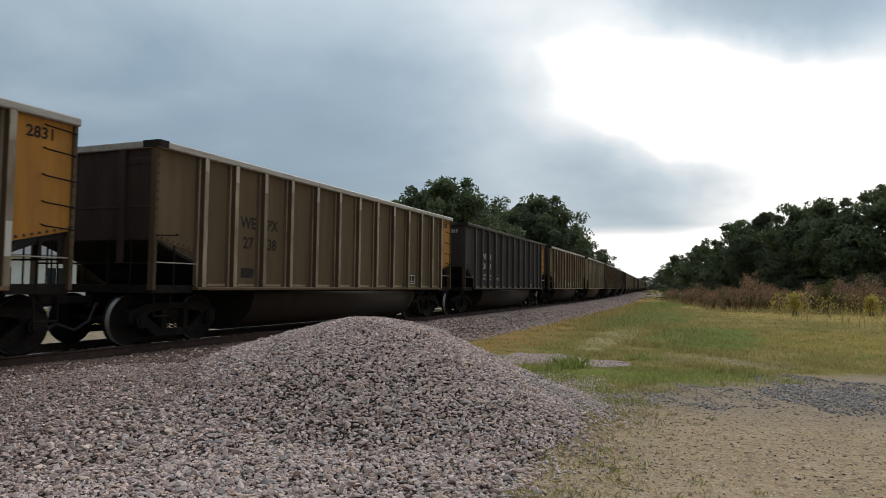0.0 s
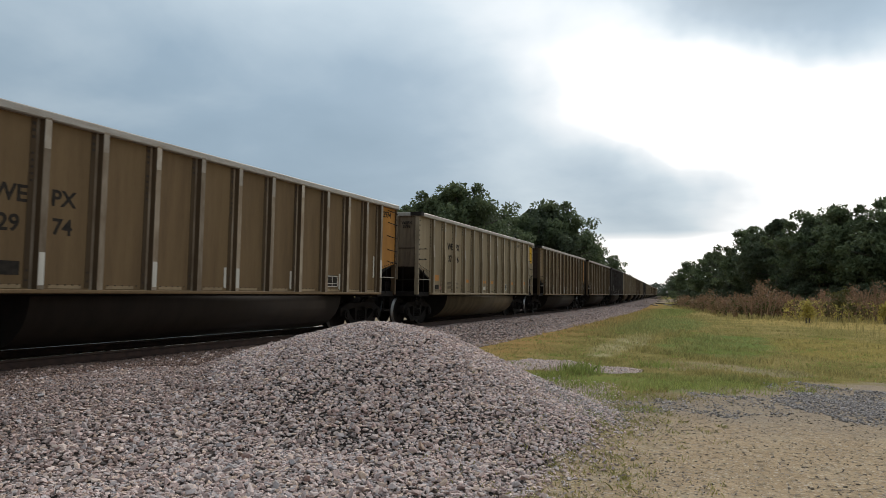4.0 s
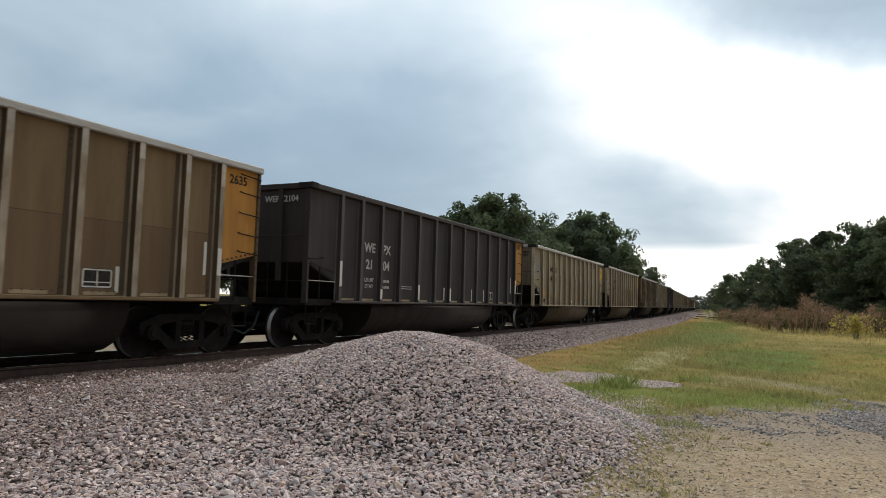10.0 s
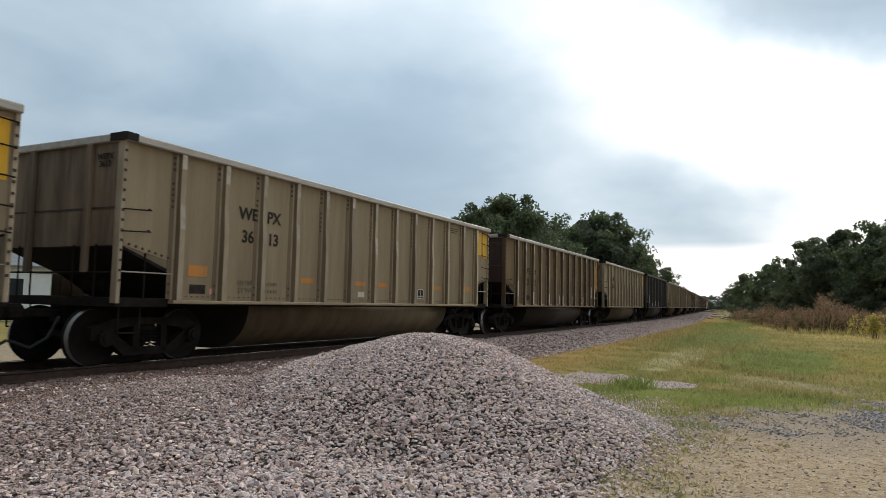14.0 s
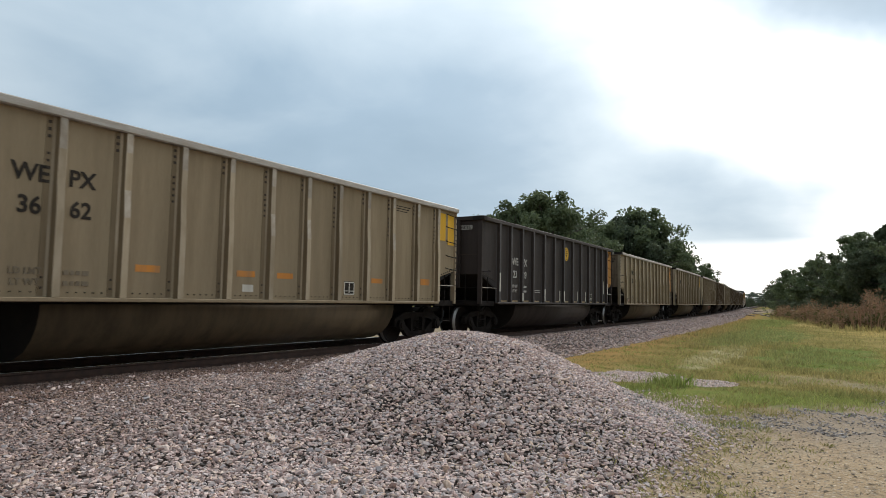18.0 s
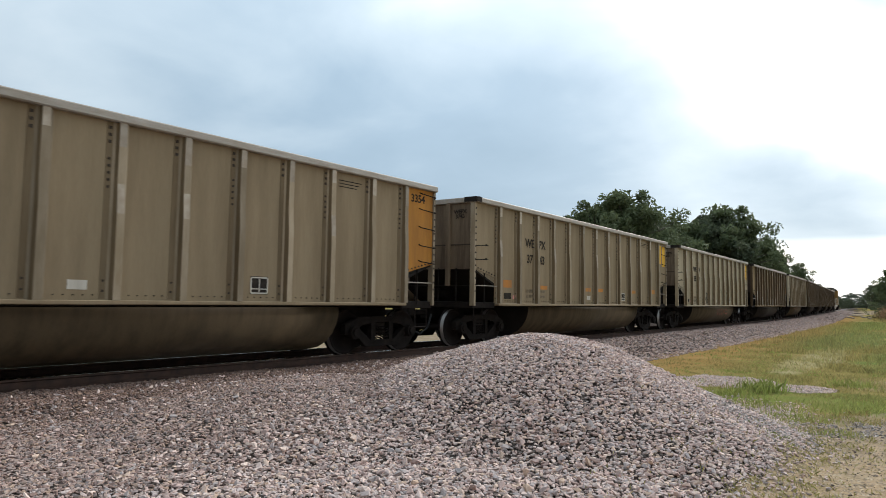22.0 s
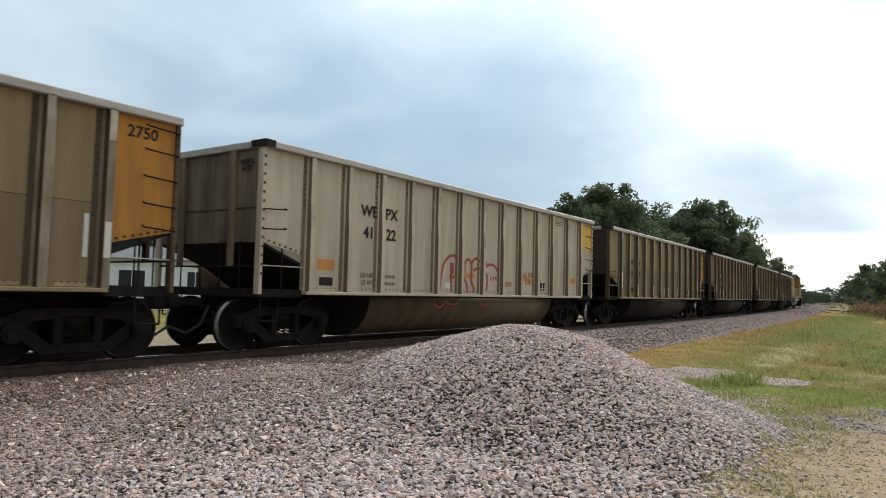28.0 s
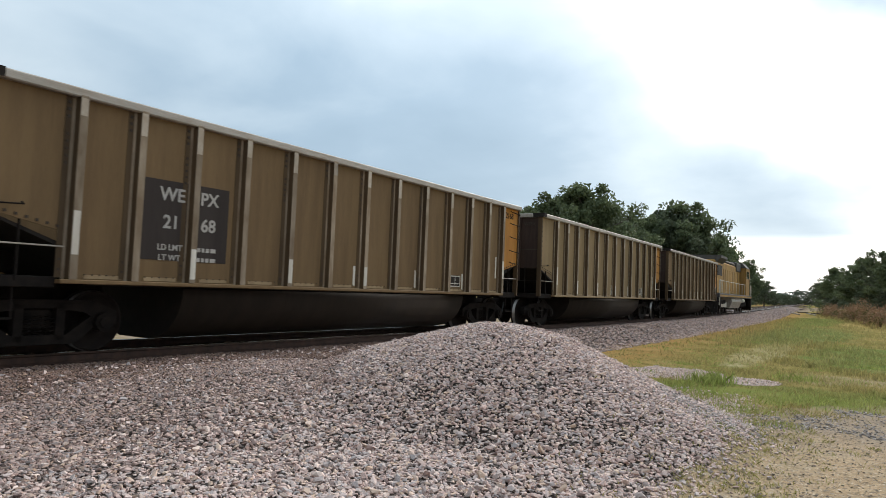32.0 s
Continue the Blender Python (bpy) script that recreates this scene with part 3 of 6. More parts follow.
def truck(car, y):
    """Three-piece freight truck."""
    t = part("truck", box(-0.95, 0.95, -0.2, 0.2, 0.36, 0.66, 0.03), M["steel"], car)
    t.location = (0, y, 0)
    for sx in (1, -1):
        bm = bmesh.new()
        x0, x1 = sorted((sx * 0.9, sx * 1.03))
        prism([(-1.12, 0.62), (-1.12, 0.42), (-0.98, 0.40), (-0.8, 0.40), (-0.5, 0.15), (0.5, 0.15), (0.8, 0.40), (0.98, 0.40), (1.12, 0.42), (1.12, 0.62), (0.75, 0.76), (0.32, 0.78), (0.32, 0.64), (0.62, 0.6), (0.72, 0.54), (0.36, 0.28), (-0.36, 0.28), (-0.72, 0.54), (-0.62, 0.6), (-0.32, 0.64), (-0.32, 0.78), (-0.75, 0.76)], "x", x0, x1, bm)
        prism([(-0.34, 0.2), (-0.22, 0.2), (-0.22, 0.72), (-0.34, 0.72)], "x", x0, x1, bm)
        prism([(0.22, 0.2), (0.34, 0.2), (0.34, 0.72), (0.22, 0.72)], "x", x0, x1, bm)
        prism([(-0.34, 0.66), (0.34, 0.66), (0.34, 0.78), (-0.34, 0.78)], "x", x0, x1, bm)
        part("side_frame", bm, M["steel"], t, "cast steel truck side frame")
        for yy in (-0.89, 0.89):
            bm = tube((sx * 0.9, yy, 0.457), (sx * 1.12, yy, 0.457), 0.14, 12)
            tube((sx * 1.12, yy, 0.457), (sx * 1.15, yy, 0.457), 0.09, 8, bm=bm)
            part("bearing_cap", bm, M["steel"], t)
        for yy in (-0.15, 0.0, 0.15):
            part("coil_spring", coil(sx * 0.97, yy, 0.28, 0.56, 0.055), M["steel"], t)
    return t, [wheelset(t, -0.889), wheelset(t, 0.889)]


def bolts(bm, x, y0, z0, y1, z1, n, sx, r=0.018):
    for i in range(n):
        f = (i + 0.5) / n
        y, z = y0 + (y1 - y0) * f, z0 + (z1 - z0) * f
        xa, xb = sorted((x, x + sx * 0.014))
        c = bmesh.ops.create_cube(bm, size=1.0, matrix=Matrix.Translation(((xa + xb) / 2, y, z)) @ Matrix.Diagonal((xb - xa, 2 * r, 2 * r, 1)))
        for f in {f for v in c["verts"] for f in v.link_faces}:
            f.material_index = 1


def coal_car(style, marks, patches=True):
    """A rotary-dump coal gondola: style is steel, black or silver."""
    pale = style == "silver_light"
    side = {"steel": M["tan"], "dark": M["tan_dark"], "black": M["black"], "silver": M["silver"], "silver_light": M["silver_light"], "silver_mid": M["silver_mid"], "steel_light": M["tan_light"]}[style]
    style = style.split("_")[0]
    POSTS = SILVER_POSTS if style == "silver" else STEEL_POSTS
    post_m = M["post_worn"] if style in ("steel", "dark") else (M["silver_post"] if style == "silver" and not pale else (M["black_post"] if style == "black" else side))
    chord_m = side if style == "black" else M["alu"]
    word = {"steel": "dusty tan-brown", "dark": "dusty dark brown", "black": "dusty black", "silver": "weathered aluminium"}[style] if not pale else "pale weathered aluminium"
    car = tagged(empty("coal_gondola"), f"{word} coal gondola with ribbed sides on the track", "coal car", "coal cars of the train")
    for sx in (1, -1):
        x0, x1 = sorted((sx * 1.50, sx * 1.525))
        ys = [-HALF + 0.02] + POSTS + [HALF - 0.02]
        for i in range(14):
            a, b = ys[i], ys[i + 1]
            if i == 0:
                poly = [(a, 1.95), (b, 1.70), (b, TOP - 0.08), (a, TOP - 0.08)]
            elif i == 13:
                poly = [(a, 1.70), (b, 1.95), (b, TOP - 0.08), (a, TOP - 0.08)]
            else:
                poly = [(a, SILL + 0.05), (b, SILL + 0.05), (b, TOP - 0.08), (a, TOP - 0.08)]
            orange = patches and i == 13 and (style != "silver" or marks.get("orange")) and sx > 0
            bm = prism(poly, "x", x0, x1)
            if sx > 0 and 0 < i < 13:
                bolts(bm, 1.527, a + 0.16, SILL + 0.13, b - 0.22, SILL + 0.13, 5, sx, 0.009)
            if i in (0, 13):
                bolts(bm, sx * 1.525 if sx > 0 else -1.539, poly[0][0], poly[0][1] + 0.05, poly[1][0], poly[1][1] + 0.05, 9, sx)
            part("side_panel", bm, [M["orange"] if orange else side, M["bolt"]], car, "faded orange end panel" if orange else "")
        for k, y in enumerate(POSTS):
            # the post steps out below its clamp face
            w = 0.085
            up = 1.606 if style == "silver" else 1.631
            rings = []
            bm = bmesh.new()
            for z, e in ((SILL + 0.06, 1.632), (TOP - 1.42, 1.632), (TOP - 0.98, up), (TOP - 0.1, up)):
                rings.append([bm.verts.new((sx * px, y + py, z)) for px, py in ((1.525, -w - 0.03), (1.525, w + 0.03), (1.54, w * 0.85), (e, w * 0.65), (e, -w * 0.65), (1.54, -w * 0.85))])
            for p, q in zip(rings, rings[1:]):
                for j in range(6):
                    bm.faces.new((p[j], p[(j + 1) % 6], q[(j + 1) % 6], q[j]))
            bm.faces.new(rings[0]), bm.faces.new(rings[-1])
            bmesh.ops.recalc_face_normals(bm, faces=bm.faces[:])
            # faces along the sides of the post are coloured darker, as shaded
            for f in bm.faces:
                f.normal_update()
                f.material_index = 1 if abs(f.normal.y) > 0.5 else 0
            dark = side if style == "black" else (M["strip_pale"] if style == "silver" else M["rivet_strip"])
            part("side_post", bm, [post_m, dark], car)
            if style != "black":
                if sx > 0:
                    # upper patch is clamp wear; lower one paints skylight on the tilted facet
                    for z0, z1, ea, eb in ((TOP - 0.38 - 0.09 * (k * 7 % 5) / 2, TOP - 0.135, up, up), (TOP - 1.42 + 0.03 * (k % 3), TOP - 1.0, 1.632, up))[:2 if style == "silver" and k * 5 % 7 < 3 else 1]:
                        bm = prism([(ea, z0), (ea + 0.003, z0), (eb + 0.003, z1), (eb, z1)], "y", y - w * 0.6, y + w * 0.6)
                        part("scuffed_face", bm, M["post_wear_and_light"], car, "scuffed pale patch on the post")
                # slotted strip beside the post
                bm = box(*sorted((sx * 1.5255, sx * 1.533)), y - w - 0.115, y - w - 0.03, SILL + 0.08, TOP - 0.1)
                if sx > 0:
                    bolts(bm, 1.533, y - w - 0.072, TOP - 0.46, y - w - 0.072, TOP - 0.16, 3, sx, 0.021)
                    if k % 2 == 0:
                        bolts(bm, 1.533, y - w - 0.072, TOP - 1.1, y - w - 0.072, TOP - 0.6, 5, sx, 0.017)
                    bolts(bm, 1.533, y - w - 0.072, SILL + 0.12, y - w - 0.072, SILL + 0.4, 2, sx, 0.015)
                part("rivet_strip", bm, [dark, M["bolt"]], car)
        # top chord, side sill
        x0, x1 = sorted((sx * 1.46, sx * 1.63))
        part("top_chord", box(x0, x1, -HALF, HALF, TOP - 0.13, TOP, 0.018), chord_m, car, "pale worn top rail" if style != "black" else "")
        x0, x1 = sorted((sx * 1.45, sx * 1.635))
        part("side_sill", box(x0, x1, -HALF + 1.05, HALF - 1.05, SILL, SILL + 0.06, 0.01), side, car)
        for sy in (1, -1):
            ya, yb = sorted((sy * (HALF - 0.0), sy * (HALF - 0.075)))
            x0, x1 = sorted((sx * 1.42, sx * 1.56))
            bm = box(x0, x1, ya, yb, SILL, TOP - 0.12, 0.008)
            bolts(bm, sx * 1.56 if sx > 0 else -1.574, sy * (HALF - 0.045), 1.3, sy * (HALF - 0.045), TOP - 0.2, 14, sx, 0.02)
            part("corner_post", bm, [post_m if style == "silver" else (M["rivet_strip"] if style != "black" else side), M["bolt"]], car)
            # rail across the open end bay and its stanchion
            yy = sorted((sy * (HALF - 0.05), sy * (HALF - 1.12)))
            part("handrail", tube((sx * 1.53, yy[0], 1.52), (sx * 1.53, yy[1], 1.52), 0.012, 6), M["alu"], car)
            part("stanchion", tube((sx * 1.5, sy * (HALF - 0.55), 1.05), (sx * 1.5, sy * (HALF - 0.55), 1.86), 0.018, 6), M["steel"], car)
            far = sy > 0
            rungs = (1.95, 2.3, 2.7, 3.1, 3.45) if far else ((2.15, 2.5) if style == "silver" else (2.0,))
            for z in rungs:
                y0, y1 = sy * (HALF - 0.05), sy * (HALF - 0.55)
                part("grab_iron", pipe([(sx * 1.53, y1, z + 0.06), (sx * 1.6, y1, z + 0.03), (sx * 1.6, y0, z), (sx * 1.53, y0, z)], 0.012, 5), M["steel"], car)
            part("sill_step", pipe([(sx * 1.45, sy * (HALF - 0.15), 1.05), (sx * 1.45, sy * (HALF - 0.15), 0.55), (sx * 1.45, sy * (HALF - 0.55), 0.55), (sx * 1.45, sy * (HALF - 0.55), 1.05)], 0.016, 5), M["steel"], car)
    for sy in (1, -1):
        ya, yb = sorted((sy * (HALF - 0.05), sy * (HALF - 0.075)))
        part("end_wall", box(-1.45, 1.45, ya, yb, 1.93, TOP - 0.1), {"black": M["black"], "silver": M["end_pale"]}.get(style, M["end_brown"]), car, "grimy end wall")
        ya, yb = sorted((sy * (HALF - 0.05), sy * (HALF - 0.04)))
        part("end_seam", box(-1.42, 1.42, ya, yb, 2.52, 2.55), M["bolt"], car)
        ya, yb = sorted((sy * (HALF + 0.02), sy * (HALF - 0.14)))
        part("end_chord", box(-1.46, 1.46, ya, yb, TOP - 0.13, TOP, 0.015), chord_m if style != "silver" else M["alu"], car)
        for x in (-0.75, 0.75):
            ya, yb = sorted((sy * (HALF - 0.05), sy * (HALF + 0.03)))
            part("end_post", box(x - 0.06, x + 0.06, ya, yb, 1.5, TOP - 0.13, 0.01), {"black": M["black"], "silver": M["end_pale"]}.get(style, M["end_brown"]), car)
        # slope sheet coloured as dark as its recess looks in shade
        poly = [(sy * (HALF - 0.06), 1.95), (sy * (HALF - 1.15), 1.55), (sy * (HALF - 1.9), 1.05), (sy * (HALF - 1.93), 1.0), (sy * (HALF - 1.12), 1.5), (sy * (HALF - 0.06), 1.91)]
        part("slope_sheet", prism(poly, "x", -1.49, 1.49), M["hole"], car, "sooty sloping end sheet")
        ya, yb = sorted((sy * (HALF - 0.02), sy * (HALF - 1.06)))
        part("end_platform", box(-1.5, 1.5, ya, yb, SILL - 0.06, SILL + 0.09, 0.01), M["steel"], car)
        part("crosswise_handrail", pipe([(-1.4, sy * (HALF - 0.02), 1.5), (1.4, sy * (HALF - 0.02), 1.5)], 0.014, 6), M["steel"], car)
        for x in (-1.0, 0.45, 1.0):
            part("end_rod", tube((x, sy * (HALF - 0.02), 1.08), (x, sy * (HALF - 0.02), 1.95), 0.016, 6), M["steel"], car)
        # coupler with its knuckle
        bm = box(-0.07, 0.07, *sorted((sy * (HALF - 0.2), sy * (HALF + 0.55))), 0.76, 0.9, 0.02)
        box(-0.16, 0.14, *sorted((sy * (HALF + 0.5), sy * (HALF + 0.79))), 0.72, 0.98, 0.05, bm=bm)
        part("coupler", bm, M["steel"], car)
        part("draft_sill", box(-0.2, 0.2, *sorted((sy * (HALF - 0.1), sy * (HALF - 2.5))), 0.66, 1.0, 0.02), M["steel"], car)
        part("air_hose", pipe([(0.3, sy * (HALF + 0.05), 0.78), (0.34, sy * (HALF + 0.25), 0.45), (0.3, sy * (HALF + 0.5), 0.3), (0.2, sy * (HALF + 0.78), 0.42)], 0.026, 6), M["rubber"], car)
    for sx in (1, -1):
        bm = prism([(sx * 1.25, -HALF - 0.03), (sx * 1.62, -HALF - 0.03), (sx * 1.638, -HALF), (sx * 1.638, -HALF + 0.2), (sx * 1.45, -HALF + 0.2), (sx * 1.25, -HALF + 0.1)], "z", TOP - 0.12, TOP + 0.006)
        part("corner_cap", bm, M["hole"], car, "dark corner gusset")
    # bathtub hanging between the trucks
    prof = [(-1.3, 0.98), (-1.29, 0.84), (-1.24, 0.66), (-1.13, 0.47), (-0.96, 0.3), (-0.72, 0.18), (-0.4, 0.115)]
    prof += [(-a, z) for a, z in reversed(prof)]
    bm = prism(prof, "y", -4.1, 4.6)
    # end caps take the near-black colour, for the shade behind the trucks
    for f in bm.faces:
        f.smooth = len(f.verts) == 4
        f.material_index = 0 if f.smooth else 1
    part("tub", bm, [{"silver": M["tub_shaded"], "black": M["black"]}.get(style, M["tub_dark"]), M["hole"]], car, "rounded belly tub with sooty ends")
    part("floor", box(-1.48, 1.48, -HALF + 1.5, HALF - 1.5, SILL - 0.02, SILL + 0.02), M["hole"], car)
    part("brake_cylinder", tube((-0.5, -HALF + 1.0, 1.3), (0.1, -HALF + 1.0, 1.3), 0.16, 12), M["steel"], car)
    wheels = []
    for sy in (-1, 1):
        wheels += truck(car, sy * 6.17)[1]
    # markings on the side towards the camera
    face = 1.527

    def put(text, y, z, size, m, nm="lettering"):
        lettering(text, size, m, car, Matrix.Translation((face, y, z)) @ Matrix(((0, 0, 1, 0), (1, 0, 0, 0), (0, 1, 0, 0), (0, 0, 0, 1))), name=nm)

    def mark(nm, y0, y1, z0, z1, m, label=""):
        part(nm, box(face - 0.002, face + 0.003, y0, y1, z0, z1), m, car, label)

    ink = M["letter_light"] if style == "black" or marks.get("light") else M["letter_dark"]
    a, b = marks.get("number", "")[:2], marks.get("number", "")[2:]
    yl, yr, zt, zn = (POSTS[2] - 0.37, POSTS[2] + 0.35, 2.75, 2.31) if style == "silver" else ((POSTS[2] - 0.37, POSTS[2] + 0.32, 2.44, 2.01) if marks.get("panel") else (POSTS[2] - 0.46, POSTS[2] + 0.38, 2.44, 2.01))
    if marks.get("panel"):
        mark("dark_panel", POSTS[1] + 0.1, POSTS[2] - 0.08, 1.42, 2.66, M["black"], "repainted dark lettering panel")
        mark("dark_panel", POSTS[2] + 0.1, POSTS[3] - 0.3, 1.42, 2.66, M["black"], "repainted dark lettering panel")
        ink = M["letter_light"]
        face = 1.531
    if marks.get("number"):
        ts = 0.33 if style == "silver" else (0.29 if marks.get("panel") else 0.34)
        face = 1.5335 if style == "silver" else face
        put("WE", yl, zt, ts, ink), put("PX", yr, zt, ts, ink)
        put(a, yl, zn, ts, ink), put(b, yr, zn, ts, ink)
        if style in ("black", "silver") or marks.get("panel"):
            zl = (1.43, 1.28) if style == "silver" else (1.62, 1.46)
            soft = M["faded"] if style == "silver" else ink
            put("LD LMT", yl, zl[0], 0.13, soft), put("LT WT", yl, zl[1], 0.13, soft)
            for z in zl:
                for q, w in ((-0.2, 0.07), (-0.1, 0.05), (-0.02, 0.06), (0.07, 0.1)):
                    mark("small_lettering", yr + q, yr + q + w, z - 0.035, z + 0.03, M["faded"] if style == "silver" else ink)
    face = 1.527
    if patches and (style != "silver" or marks.get("orange")):
        if marks.get("number"):
            lettering(marks["number"], 0.24, M["letter_dark"], car, Matrix.Translation((face, HALF - 0.6, 3.36)) @ Matrix(((0, 0, 1, 0), (1, 0, 0, 0), (0, 1, 0, 0), (0, 0, 0, 1))))
        if style != "silver" and not marks.get("bare"):
            # pale stripes on posts and beside them
            for k, z0, z1 in ((0, 1.42, 2.02), (2, 1.14, 1.4 if style == "black" else 1.62), (4, 1.14, 1.58), (6, 1.14, 1.54), (12, 1.5, 2.0)):
                part("pale_stripe", box(1.631, 1.6355, POSTS[k] - 0.046, POSTS[k] + 0.046, z0, z1), M["pale"], car)
            for k, z0, z1 in ((6, 1.14, 1.55), (8, 1.14, 1.55), (10 if style == "steel" else 9, 1.14, 1.55), (12, 1.5, 2.1)):
                mark("pale_stripe", POSTS[k] - 0.285, POSTS[k] - 0.22, z0, z1, M["pale"])
        for k in range(12) if style != "silver" else ():
            mark("sill_patch", POSTS[k] + 0.2, POSTS[k] + 0.75, SILL + 0.075, SILL + 0.13, M["strip"])
    if style in ("steel", "dark") and marks.get("seam"):
        for k in range(12):
            part("lower_sheet", box(1.5235, 1.5285, POSTS[k] + 0.12, POSTS[k + 1] - 0.21, SILL + 0.07, 2.25), M["low_light"] if side is M["tan_light"] else M["low_tan"], car, "browner lower side sheet")
            mark("seam", POSTS[k] + 0.11, POSTS[k + 1] - 0.2, 2.25, 2.261, M["rivet_strip"])
    if style in ("steel", "dark") and marks.get("number") and not marks.get("panel"):
        mark("dark_plate", POSTS[1] + 0.3, POSTS[1] + 0.72, 1.28, 1.48, M["letter_dark"], "small dark plate")
    if style == "silver" and not marks.get("orange"):
        ya, yb = POSTS[12] + 0.14, HALF - 0.12
        mark("yellow_patch", ya, (ya + yb) / 2 - 0.06, 2.75, 3.5, M["yellow"], "bright yellow paint patch")
        mark("yellow_patch", (ya + yb) / 2 + 0.06, yb, 2.65, 3.5, M["yellow"], "bright yellow paint patch")
        third = 3 if marks.get("number") in ("3796", "3662", "3613") else 2
        for k in marks.get("placards", (0, third, 5, 6, 9, 11)) if not marks.get("bare") else ():
            yy = POSTS[k] + 0.47
            mark("orange_placard", yy - 0.22, yy + 0.22, 1.5 if k in (0, 11) else 1.49, 1.7 if k == 0 else (1.66 if k == 11 else 1.6), M["placard"], "orange rectangular placard")
    if style == "silver":
        mark("stencil_box", POSTS[0] + 0.3, POSTS[0] + 0.66, 1.2, 1.36, M["letter_dark"], "small dark stencil box")
        mark("pink_tag", POSTS[0] + 0.76, POSTS[0] + 0.96, 1.2, 1.3, M["tag"], "small pink tag")
        lab = POSTS[marks.get("label", 5)]
        mark("white_label", lab + 0.4, lab + 0.66, 1.22, 1.35, M["pale"], "small white label")
        for z, w in ((3.42, 0.62), (3.36, 0.55), (3.3, 0.48)):
            mark("stencil_line", POSTS[10] + 0.2, POSTS[10] + 0.2 + w, z, z + 0.016, M["hole"])
    if style == "black":
        for z in (1.5, 1.44):
            mark("stencil_line", POSTS[3] + 0.2, POSTS[3] + 0.85, z, z + 0.02, M["letter_light"])
        lettering("WEPX" + marks.get("number", ""), 0.2, M["letter_light"], car, Matrix.Translation((0.75, -HALF + 0.02, 3.36)) @ Matrix(((1, 0, 0, 0), (0, 0, -1, 0), (0, 1, 0, 0), (0, 0, 0, 1))))
    elif style == "silver":
        for zz, s in ((3.36, "WEPX"), (3.24, marks.get("number", ""))):
            lettering(s, 0.14, M["letter_dark"], car, Matrix.Translation((1.1, -HALF + 0.02, zz)) @ Matrix(((1, 0, 0, 0), (0, 0, -1, 0), (0, 1, 0, 0), (0, 0, 0, 1))))
    else:
        lettering("WEPX" + marks.get("number", ""), 0.15, M["bolt"], car, Matrix.Translation((1.12, -HALF + 0.02, 3.36)) @ Matrix(((1, 0, 0, 0), (0, 0, -1, 0), (0, 1, 0, 0), (0, 0, 0, 1))))
    for paint_name, strokes in marks.get("spray", ()):
        for stroke in strokes:
            bm = bmesh.new()
            rows = []
            for k, (y, z) in enumerate(stroke):
                (ya, za), (yb, zb) = stroke[max(0, k - 1)], stroke[min(len(stroke) - 1, k + 1)]
                n = Vector((0, za - zb, yb - ya)).normalized() * (0.02 if z < 1.0 else (0.036 if paint_name == "spray_red" else 0.026))
                x = 1.533 if z > 1.0 else 1.36
                c = Vector((x, y, z))
                rows.append([bm.verts.new(c - n), bm.verts.new(c + n), bm.verts.new(c + n - Vector((0.005, 0, 0))), bm.verts.new(c - n - Vector((0.005, 0, 0)))])
            for s0, s1 in zip(rows, rows[1:]):
                for j in range(4):
                    bm.faces.new((s0[j], s0[(j + 1) % 4], s1[(j + 1) % 4], s1[j]))
            bm.faces.new(rows[0]), bm.faces.new(rows[-1][::-1])
            bmesh.ops.recalc_face_normals(bm, faces=bm.faces[:])
            part("spray_stroke", bm, M[paint_name], car, "sprayed graffiti line")
    for text, y, z, size in marks.get("scrawl", ()):
        put(text, y, z, size, M["spray_red"])
    # consolidated data plate
    yy, hw = (POSTS[marks.get("plate", 8)] + 0.45, 0.18) if style == "silver" else (POSTS[9] + 0.42, 0.25)
    mark("data_plate", yy - hw, yy + hw, 1.2, 1.5, M["letter_dark"], "black data plate with pale writing")
    face = 1.5305
    for dy, dz, w2, h2 in ((0, 0.13, hw - 0.01, 0.011), (0, -0.13, hw - 0.01, 0.011), (0.01 - hw, 0, 0.011, 0.12), (hw - 0.01, 0, 0.011, 0.12), (0, 0.0, 0.01, 0.11), (0, -0.06, hw - 0.02, 0.008)):
        mark("plate_line", yy + dy - w2, yy + dy + w2, 1.35 + dz - h2, 1.35 + dz + h2, M["pale"])
    face = 1.527
    if marks.get("roundel"):
        bm = tube((1.526, POSTS[6] + 0.5, 3.05), (1.531, POSTS[6] + 0.5, 3.05), 0.27, 28)
        part("roundel", bm, M["yellow"], car, "round yellow emblem")
        for dz, w in ((-0.11, 0.05), (-0.05, 0.11), (0.03, 0.12), (0.1, 0.08)):
            part("roundel_bar", box(1.531, 1.534, POSTS[6] + 0.5 - w, POSTS[6] + 0.5 + w, 3.035 + dz, 3.07 + dz), M["letter_dark"], car)
        bm = bmesh.new()
        for k in range(26):
            c, n = math.cos(k * 0.2417), math.sin(k * 0.2417)
            box(1.531, 1.534, POSTS[6] + 0.5 + 0.215 * c - 0.015, POSTS[6] + 0.5 + 0.215 * c + 0.015, 3.05 + 0.215 * n - 0.015, 3.05 + 0.215 * n + 0.015, bm=bm)
        part("roundel_ring", bm, M["letter_dark"], car, "ring of small dark marks")
    return car, wheels


def arc(y, z, ry, rz, a0, a1, n=10):
    return [(y + ry * math.cos(radians(a0 + (a1 - a0) * k / n)), z + rz * math.sin(radians(a0 + (a1 - a0) * k / n))) for k in range(n + 1)]


